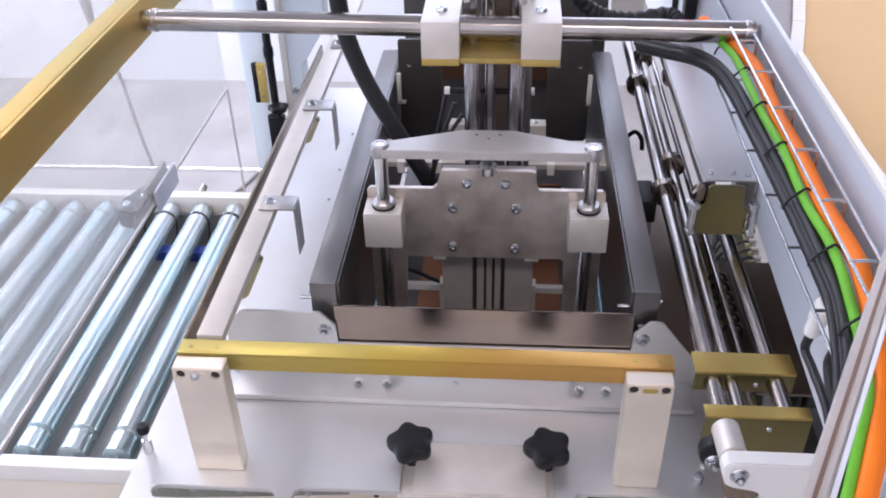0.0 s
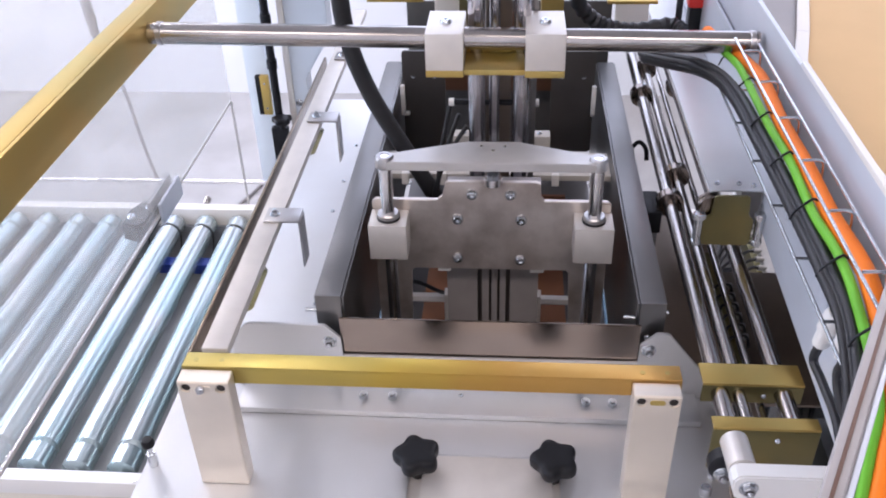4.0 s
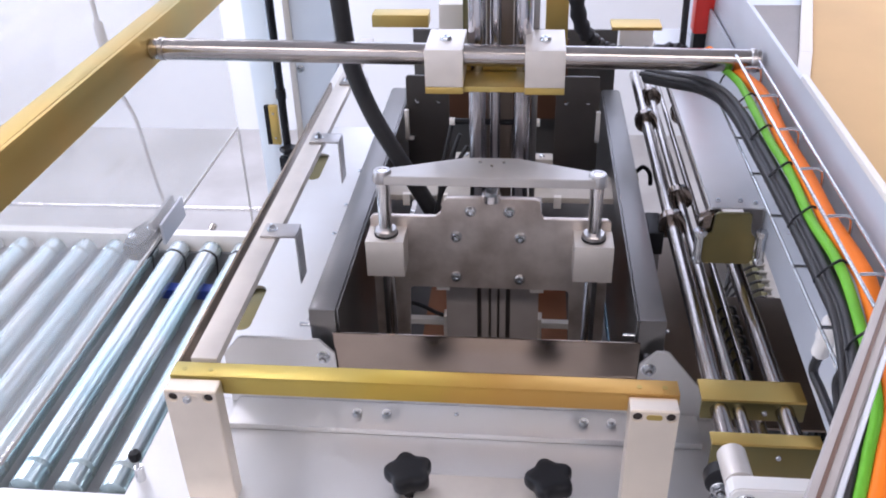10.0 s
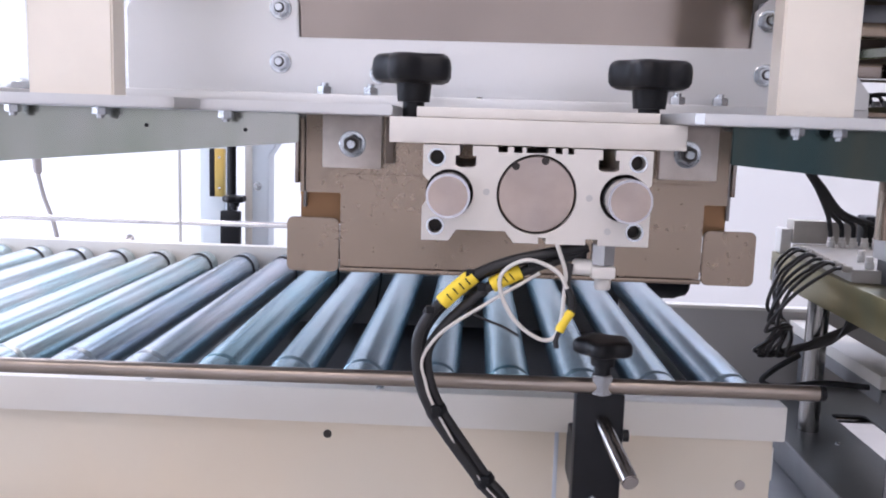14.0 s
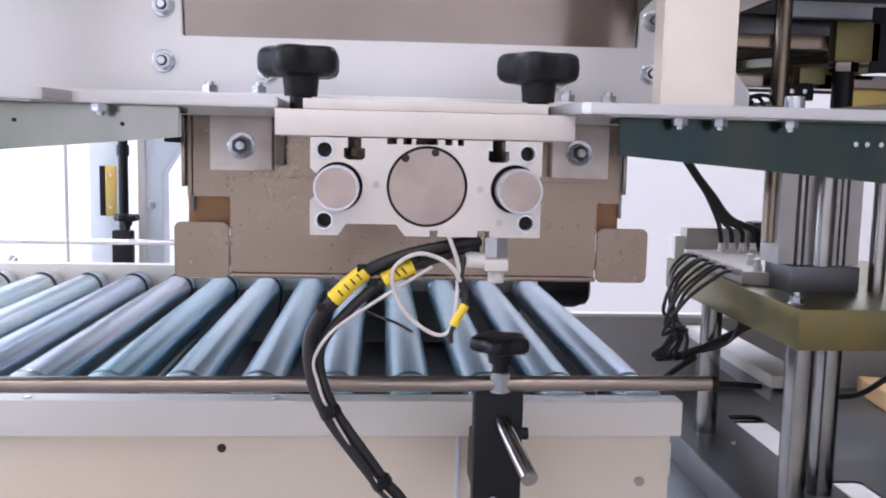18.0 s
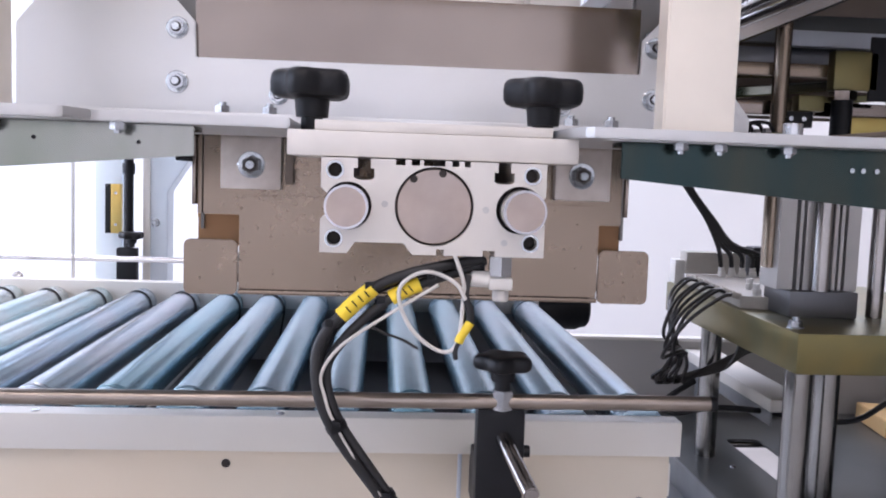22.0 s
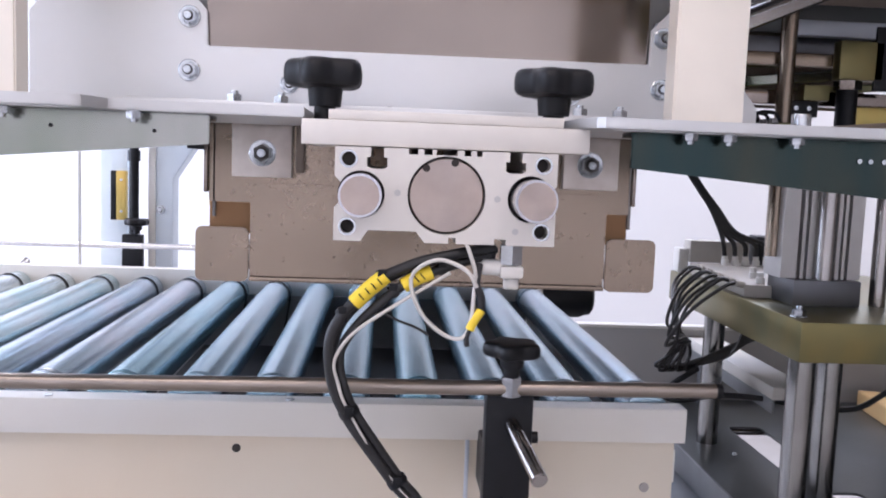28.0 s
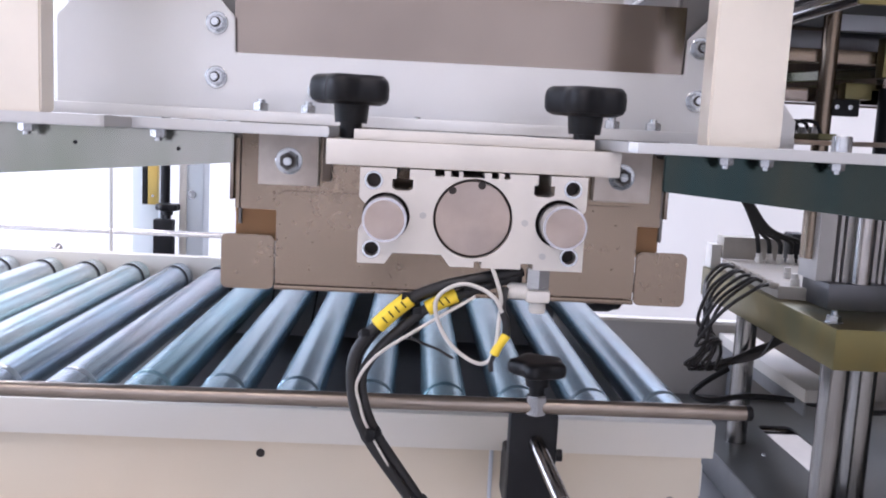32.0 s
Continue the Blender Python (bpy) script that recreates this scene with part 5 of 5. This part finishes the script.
for dx, dz, r, ribs in ((-0.002, 0.0, 0.0105, 0.025), (-0.0105, 0.004, 0.004, 0), (-0.003, 0.0095, 0.0045, 0)):
    part("cable", hose([(0.215 + dx, 0.60, 1.225 + dz), (0.245 + dx, 0.555, 1.235 + dz), (0.276 + dx, 0.515, 1.243 + dz), (0.297 + dx, 0.47, 1.246 + dz), (0.307 + dx, 0.41, 1.246 + dz), (0.311 + dx, 0.32, 1.245 + dz), (0.313 + dx, 0.217, 1.246 + dz), (0.315 + dx, 0.121, 1.245 + dz), (0.314 + dx, 0.03, 1.246 + dz), (0.313 + dx, -0.03, 1.242 + dz), (0.30 + dx, -0.11, 1.228 + dz), (0.283 + dx, -0.17, 1.205 + dz), (0.262 + dx, -0.22, 1.17 + dz)], r, 12, 12, ribs=ribs), RUBBER, cab)
for k in range(2):
    x = 0.317 + 0.006 * k
    top, low = ((x, 0.011, 1.222), (x, 0.027, 1.168)) if k == 0 else ((x, -0.008, 1.228), (x, -0.016, 1.186))
    part("connector", turned([(0, 0.006), (0.004, 0.0095), (0.026, 0.0102), (0.03, 0.0085), (0.05 if k == 0 else 0.038, 0.008)], top, Vector(low) - Vector(top), 18), WHITEPLASTIC, cab, "white plug connector")
    part("cable", hose([(0.308, 0.075, 1.248), (0.312, 0.04, 1.246), (x, top[1] + 0.006, 1.234), (x, top[1], 1.224)], 0.006, 10, 6), RUBBER, cab)
    part("cable", hose([low, (x, low[1] + 0.002, low[2] - 0.02), (x + 0.003, low[1] - 0.022, 1.142), (x + 0.004, -0.05 - 0.01 * k, 1.135), (x + 0.01, -0.085, 1.08), (x + 0.014, -0.09, 0.98)], 0.0046, 10, 6), RUBBER, cab)

# ---- right side frame and board behind ----
frame_r = thing("cable_trunking", (0.4, 0.2, 1.3), "pale grey aluminium side frame with a white edge", "frame")
part("web", box(0.356, 0.362, -0.32, 1.25, 1.18, 1.312, 0.001), GREY, frame_r)
part("edge", box(0.3555, 0.3625, -0.32, 0.36, 1.3122, 1.319, 0.001), WHITE, frame_r)
EDGE = [(0.416, -0.35), (0.408, 0.16), (0.396, 0.43), (0.399, 0.49), (0.436, 0.62), (0.54, 1.03)]
part("panel", sheet([*EDGE, (0.95, 1.03), (0.95, -0.35)], "z", 1.246, 1.252, (), 0.001), CARDPALE, frame_r, "pale beige cardboard-coloured panel")
part("side_web", sheet([(0.3625, -0.35), *[(x - 0.0005, y) for x, y in EDGE], (0.3625, 1.03)], "z", 1.236, 1.240, (), 0.0008), GREY, frame_r)
for e0, e1 in zip(EDGE, EDGE[1:]):
    part("panel_edge", slab((*e0, 1.2545), (*e1, 1.2545), 0.018, 0.004), WHITE, frame_r, "white edge trim of the beige panel")
red = thing("emergency_post", (0.33, 0.98, 1.2), "red plastic post part with black cable", "post")
part("post", box(0.325, 0.36, 0.9, 0.935, 1.19, 1.5, 0.004), RED, red)
part("socket", box(0.328, 0.357, 0.903, 0.932, 1.14, 1.1895, 0.003), BLACK, red)
part("cable", hose([(0.31, 0.9, 1.45), (0.308, 0.9, 1.3), (0.31, 0.9, 1.15)], 0.006, 10, 6), RUBBER, red)
dp = thing("door_profile", (0.25, -0.28, 1.2), "aluminium door profile with an inset wood-coloured strip", "profile")
DPA, DPB = Vector((0.199, -0.306, 1.299)), Vector((0.348, -0.012, 1.299))
part("bar", slab(DPA, DPB, 0.0145, 0.010), PROFILE, dp)
part("inset_strip", slab(DPA + Vector((0, 0, 0.0056)), DPB + Vector((0, 0, 0.0056)), 0.0026, 0.001), BROWN, dp)
part("edge_seal", slab(DPA + Vector((0.0085, -0.0043, -0.001)), DPB + Vector((0.0085, -0.0043, -0.001)), 0.0042, 0.006), GREY, dp)

# ---- lower right lift table ----
lt = thing("lift_table", (0.56, 0.75, 0.65), "olive passivated lift plate with four columns", "lift table")
part("plate", box(0.522, 0.92, 0.587, 1.14, 0.604, 0.660, 0.003), OLIVE, lt)
for a, b in ((0.560, 0.99), (0.545, 0.625), (0.625, 0.70)):
    part("column", rod((a, b, 0.05), (a, b, 0.6035), 0.0185, 28), COLUMN, lt)
bolt((0.538, 0.63, 0.66), (0, 0, 1), lt, 0.017, 0.024, "hex")
part("lift_cylinder", sheet([(0.558, 0.74), (0.582, 0.74), (0.582, 0.756), (0.588, 0.756), (0.588, 0.74), (0.593, 0.74), (0.593, 0.756), (0.598, 0.756), (0.598, 0.74), (0.648, 0.74), (0.648, 0.756), (0.652, 0.756), (0.652, 0.74), (0.657, 0.74), (0.657, 0.756), (0.662, 0.756), (0.662, 0.74), (0.682, 0.74), (0.682, 0.8), (0.558, 0.8)], "z", 0.70, 0.8655), YOKE, lt, "grooved aluminium cylinder")
part("lift_rod", rod((0.622, 0.735, 0.70), (0.622, 0.735, 0.8655), 0.016, 20), SHAFT, lt)
part("cylinder_base", box(0.570, 0.675, 0.72, 0.81, 0.6605, 0.6998, 0.002), SLATE, lt)
part("side_rod", rod((0.712, 0.74, 0.6605), (0.712, 0.74, 0.8655), 0.012, 20), SHAFT, lt)
manif = thing("valve_manifold", (0.57, 1.0, 0.665), "grey-beige pneumatic valve manifold with many fittings", "valve manifold")
part("base", sheet([(0.530, 0.80), (0.572, 0.79), (0.70, 1.05), (0.70, 1.0995), (0.545, 1.0995)], "z", 0.6605, 0.680, (), 0.001), MANIFOLD, manif)
part("bank", box(0.545, 0.66, 1.10, 1.138, 0.6805, 0.722, 0.002), MANIFOLD, manif)
part("end_block", box(0.525, 0.5445, 1.105, 1.138, 0.6605, 0.706, 0.002), WHITEPLASTIC, manif)
part("valve_coil", box(0.67, 0.70, 1.09, 1.13, 0.6605, 0.735, 0.003), BLACK, manif)
vc = thing("valve_hoses", (0.55, 0.95, 0.65), "black pneumatic hoses drooping from the valve manifold", "hose")
for k in range(7):
    s = k / 6
    fx, fy = (0.603 + 0.02 * k, 1.07) if k < 5 else (0.60 - 0.018 * (k - 4), 0.96 - 0.07 * (k - 4))
    part("fitting", turned([(0, 0.007), (0.010, 0.007), (0.0105, 0.0055), (0.018, 0.0055)], (fx, fy, 0.680), (-0.1, 0, 1), 16), WHITEPLASTIC, manif)
    if k < 5:
        part("hose", hose([(fx - 0.002, fy, 0.697), (fx - 0.010, fy - 0.01, 0.722), (0.575 + 0.007 * k, 1.03, 0.745), (0.540 + 0.003 * k, 0.995, 0.79), (0.515 + 0.002 * k, 0.99, 0.822), (0.485 + 0.002 * k, 0.985, 0.86), (0.46 + 0.002 * k, 0.98, 0.89)], 0.0043, 8, 6), RUBBER, vc)
for k in range(8):
    s = k / 7
    lx, ly = 0.540 - 0.012 * s, 1.02 - 0.21 * s
    part("fitting", rod((lx + 0.004, ly, 0.6785), (lx - 0.012, ly - 0.003, 0.6815), 0.0055, 14), MANIFOLD, manif)
    w = math.sin(2.4 * k)
    part("hose", hose([(lx - 0.011, ly - 0.003, 0.681), (lx - 0.030, ly - 0.006, 0.678 + 0.003 * w), (0.486 - 0.006 * k, ly - 0.012, 0.650 - 0.002 * k), (0.462 - 0.004 * k + 0.010 * w, 0.93 - 0.08 * s, 0.612 - 0.006 * k), (0.470 + 0.006 * w, 0.93 - 0.06 * s, 0.575 - 0.004 * w), (0.463 + 0.004 * k - 0.006 * w, 0.93, 0.545 - 0.005 * math.cos(1.7 * k)), (0.438 + 0.008 * k, 0.935, 0.512 + 0.004 * math.cos(3.1 * k)), (0.50 + 0.008 * k, 0.945, 0.515 + 0.004 * k), (0.565 + 0.004 * k, 0.935, 0.535 + 0.004 * k), (0.585 + 0.004 * k, 0.93, 0.57), (0.588 + 0.004 * k, 0.93, 0.6035)], 0.0031, 8, 6), HOSE, vc)
part("hose", hose([(0.5, 0.9, 0.52), (0.455, 0.88, 0.50), (0.43, 0.86, 0.485), (0.46, 0.86, 0.476), (0.53, 0.88, 0.48), (0.62, 0.9, 0.47), (0.71, 0.92, 0.452), (0.80, 0.93, 0.447), (0.86, 0.93, 0.48)], 0.005, 8, 6), RUBBER, vc)
whole("cardboard_offcut", sheet([(0.965, 1.10), (1.06, 1.08), (1.09, 1.22), (0.985, 1.25)], "z", 0.3642, 0.40, (), 0.002), CARDPALE, "pale corrugated cardboard offcut lying on the deck", "cardboard")

base = thing("machine_plinth", (0.6, 0.8, 0.3), "grey sheet-metal machine base with cut-outs", "machine base")
part("deck", sheet([(0.50, 0.45), (1.1, 0.45), (1.1, 1.28), (0.50, 1.28)], "z", 0.36, 0.364, [rounded(0.635, 0.70, 0.80, 1.085, 0.012), rounded(0.665, 0.715, 0.52, 0.745, 0.012), rounded(0.82, 0.90, 0.55, 0.70, 0.012)]), DECKTOP, base)
part("deck_edge", box(0.495, 0.4995, 0.45, 1.28, 0.30, 0.366, 0.001), UNDERPAN, base)
part("cross_rod", rod((0.61, 1.0905, 0.352), (0.72, 1.0905, 0.352), 0.006, 14), SHAFT, base)
bolt((0.585, 0.92, 0.364), (0, 0, 1), base, 0.008, 0, "button")
part("back_rail", box(0.263, 1.1, 1.285, 1.31, 0.30, 0.515, 0.002), WALLGREY, base)
part("brace", box(0.617, 0.685, 0.86, 1.28, 0.478, 0.50, 0.002), WHITE, base, "pale beam running back under the lift plate")
part("brace_flange", box(0.617, 0.621, 0.86, 1.28, 0.455, 0.4778, 0.001), UNDERPAN, base)
part("brace_foot", box(0.635, 0.667, 1.238, 1.262, 0.3645, 0.4778, 0.002), UNDERPAN, base)
part("rail_cap", box(0.263, 1.1, 1.283, 1.312, 0.5152, 0.522, 0.001), WHITE, base)
part("side_wall", box(1.1005, 1.106, 0.446, 1.312, 0.0, 1.24, 0.001), DECK, base)
part("inner_floor", box(0.2455, 0.355, 0.25, 0.69, 0.896, 0.900, 0.001), FLOORPAN, base)
part("side_rail", box(0.40, 0.4945, 0.45, 1.28, 0.30, 0.318, 0.002), UNDERPAN, base)
part("under_floor", box(0.302, 0.60, 0.255, 0.56, 0.866, 0.870, 0.001), INNER, base)
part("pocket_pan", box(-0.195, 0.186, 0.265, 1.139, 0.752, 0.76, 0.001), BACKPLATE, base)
# Added dark sheet standing in for the dark machine interior behind the pocket.
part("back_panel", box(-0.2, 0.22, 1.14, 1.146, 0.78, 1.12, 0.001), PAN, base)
part("front_skirt", box(0.50, 1.1, 0.446, 0.4498, 0.05, 0.3595, 0.001), DECK, base)
# Added dark sheets: a backdrop for the compartment, shade under the beige panel.
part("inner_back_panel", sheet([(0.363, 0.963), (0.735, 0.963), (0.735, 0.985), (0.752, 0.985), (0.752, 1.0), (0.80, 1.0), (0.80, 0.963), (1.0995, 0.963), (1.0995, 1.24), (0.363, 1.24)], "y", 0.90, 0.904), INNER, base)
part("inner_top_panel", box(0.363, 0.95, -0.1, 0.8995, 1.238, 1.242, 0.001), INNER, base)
part("inner_step", box(0.338, 0.3553, -0.02, 0.249, 0.896, 0.900, 0.001), FLOORPAN, base)
part("low_floor", box(0.50, 1.1, 0.46, 1.28, 0.10, 0.104, 0.001), UNDERPAN, base, "pale floor tray under the deck")
ut = thing("upper_beam", (0.6, 0.8, 1.0), "dark grey beams of the folding unit", "beam")
part("beam", box(0.46, 0.95, 0.79, 0.82, 0.962, 0.984, 0.002), DARKSTEEL, ut)
part("beam", box(0.46, 0.95, 0.78, 0.80, 1.02, 1.04, 0.002), WARMSTEEL, ut)
part("beam", slab((0.44, 0.76, 1.055), (0.66, 0.74, 1.15), 0.02, 0.022), SHAFT, ut)
part("beam", box(0.60, 0.95, 0.84, 0.86, 1.075, 1.10, 0.002), GREY, ut)
part("bearing_block", box(0.632, 0.70, 0.755, 0.778, 1.0, 1.058, 0.002), OLIVE, ut)
part("spindle", rod((0.649, 0.76, 0.873), (0.649, 0.76, 0.9995), 0.0155, 20), BLACK, ut)
part("spindle_nut", rod((0.649, 0.76, 0.985), (0.649, 0.76, 0.9985), 0.02, 6), DARKSTEEL, ut)
part("stop_bar", box(0.665, 0.80, 0.76, 0.778, 0.93, 0.961, 0.002), GOLD, ut)
# Shadowed and pale bands of a reflecting sheet, built as coloured bars.
part("rear_band", box(0.46, 0.80, 0.880, 0.8945, 1.042, 1.078, 0.002), SLATE, ut)
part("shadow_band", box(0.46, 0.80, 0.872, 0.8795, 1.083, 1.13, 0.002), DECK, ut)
part("inclined_strip", slab((0.50, 0.855, 0.998), (0.77, 0.855, 1.026), 0.014, 0.017), PALEGREEN, ut, "pale green strip for a light reflected band")
part("inclined_strip", slab((0.50, 0.862, 0.978), (0.77, 0.862, 1.002), 0.014, 0.012), OLIVE, ut)
part("inclined_strip", slab((0.50, 0.866, 1.026), (0.77, 0.866, 1.037), 0.01, 0.006), OLIVE, ut)
part("carrier_block", box(0.585, 0.625, 0.765, 0.79, 0.968, 0.992, 0.002), OLIVE, ut)
part("clamp_block", box(0.556, 0.61, 0.768, 0.785, 0.943, 0.9675, 0.002), BLACK, ut)
part("clamp_block", box(0.686, 0.73, 0.755, 0.7595, 0.985, 1.08, 0.002), BLACK, ut)
for bx_ in (0.575, 0.595):
    bolt((bx_, 0.768, 0.956), (0, -1, 0), ut, 0.007, 0, "button")
part("guide_rod", rod((0.557, 0.77, 0.73), (0.557, 0.77, 1.13), 0.0125, 20), WARMSTEEL, ut)
part("hanger", box(0.71, 0.74, 0.80, 0.83, 0.873, 0.9615, 0.002), WARMSTEEL, ut)

# ---- machine frame at the back left ----
post = thing("frame_post", (-0.52, 1.53, 0), "pale blue enamelled frame post of the guard door", "post")
part("post", sheet([(-0.574, 0), (-0.519, 0), (-0.519, 0.79), (-0.448, 0.90), (-0.448, 2.1), (-0.574, 2.1)], "y", 1.5, 1.56, (), 0.002), DOORBLUE, post)
part("cover_strip", box(-0.572, -0.556, 1.494, 1.4998, 0, 2.1, 0.001), WHITE, post)
for z in (0.72, 0.9, 1.1):
    bolt((-0.545, 1.4998, z), (0, -1, 0), post, 0.014, 0.02, "hex")
part("door_stile", box(-0.684, -0.624, 1.515, 1.545, 0, 2.1, 0.003), PALEDOOR, post, "pale blue-white door stile")
blackpost = thing("black_rod", (-0.595, 1.47, 0.5), "black vertical stand rod beside the guard door", "rod")
part("rod", rod((-0.598, 1.475, 0.0), (-0.598, 1.475, 2.1), 0.0105, 18), BLACK, blackpost)
for z in (0.96, 0.84):
    part("joint", rod((-0.598, 1.475, z - 0.012), (-0.598, 1.475, z + 0.012), 0.0135, 18), BLACK, blackpost)
part("clamp_body", box(-0.62, -0.575, 1.455, 1.4765, 0.56, 0.665, 0.004), BLACK, blackpost)
star_knob((-0.585, 1.45, 0.668), (0, 0, 1), 0.028, 0.015, "black star knob on the far rail clamp", "rail clamp knobs", 0.018)
# brass-coloured hinge of the guard door, two leaves
hinge = thing("door_hinge", (-0.632, 1.485, 0.75), "brass-coloured door hinge with a black edge", "lock")
part("leaf", box(-0.65, -0.638, 1.475, 1.49, 0.695, 0.805, 0.002), BLACK, hinge)
part("leaf", box(-0.6375, -0.615, 1.475, 1.49, 0.695, 0.805, 0.002), GOLD, hinge)
for z in (0.715, 0.785):
    part("screw", rod((-0.626, 1.4748, z), (-0.626, 1.473, z), 0.003, 12), ZINC, hinge)

guard = thing("acrylic_guard", (-0.6, 0.6, 0.9), "clear acrylic guard panel over the conveyor", "guard panel")
gp = part("pane", box(-0.602, -0.598, 0.02, 1.12, 0.905, 1.7, 0), ACRYLIC, guard)
part("bottom_edge", box(-0.6025, -0.5975, 0.02, 1.12, 0.899, 0.9048, 0.001), GREYWIRE, guard)
part("end_edge", box(-0.6025, -0.5975, 1.1205, 1.126, 0.40, 0.9, 0.001), GREYWIRE, guard)
lc = thing("guard_clamp", (-0.62, 0.66, 0.92), "grey metal clamp gripping the acrylic guard", "clamp")
part("body", sheet([(-0.648, 0.60), (-0.616, 0.592), (-0.606, 0.61), (-0.606, 0.685), (-0.628, 0.70), (-0.654, 0.645)], "z", 0.880, 0.915, (), 0.004), BLACK, lc)
part("jaw", box(-0.6145, -0.6065, 0.64, 0.745, 0.9155, 0.934, 0.001), CHANNEL, lc)
part("pad", box(-0.5968, -0.5915, 0.645, 0.75, 0.886, 0.927, 0.001), GREY, lc, "pale blue-grey clamping pad")
for p in ((-0.638, 0.622, 0.915), (-0.617, 0.655, 0.915)):
    bolt(p, (0, 0, 1), lc, 0.012, 0, "button")
pinr = thing("rail_clamp_pin", (-0.69, 1.17, 0.65), "steel pin of the far guide rail clamp", "pin")
part("pin", rod((-0.705, 1.1125, 0.632), (-0.701, 1.135, 0.641), 0.0085, 18, bevel=0.001), SHAFT, pinr)
hangw = thing("hanging_cable", (-1.3, 2.0, 0.9), "grey cable with a plug hanging in the hall", "cable")
part("cable", hose([(-1.33, 2.0, 2.6), (-1.328, 2.0, 1.7), (-1.325, 2.0, 1.2), (-1.32, 2.0, 0.85)], 0.0075, 10, 8), PROFILE, hangw)
part("plug", turned([(0, 0.008), (0.012, 0.016), (0.11, 0.017), (0.13, 0.0135), (0.17, 0.012), (0.175, 0.007)], (-1.32, 2.0, 0.87), (0.05, 0, -1), 20), PROFILE, hangw)
part("cable", hose([(-1.312, 2.0, 0.70), (-1.296, 2.0, 0.63), (-1.263, 2.0, 0.526), (-1.245, 2.0, 0.35), (-1.228, 2.0, 0.222), (-1.20, 2.0, 0.08), (-1.15, 1.98, 0.01), (-1.0, 2.1, 0.0085), (-0.9, 2.4, 0.0085)], 0.0065, 10, 8), PROFILE, hangw)
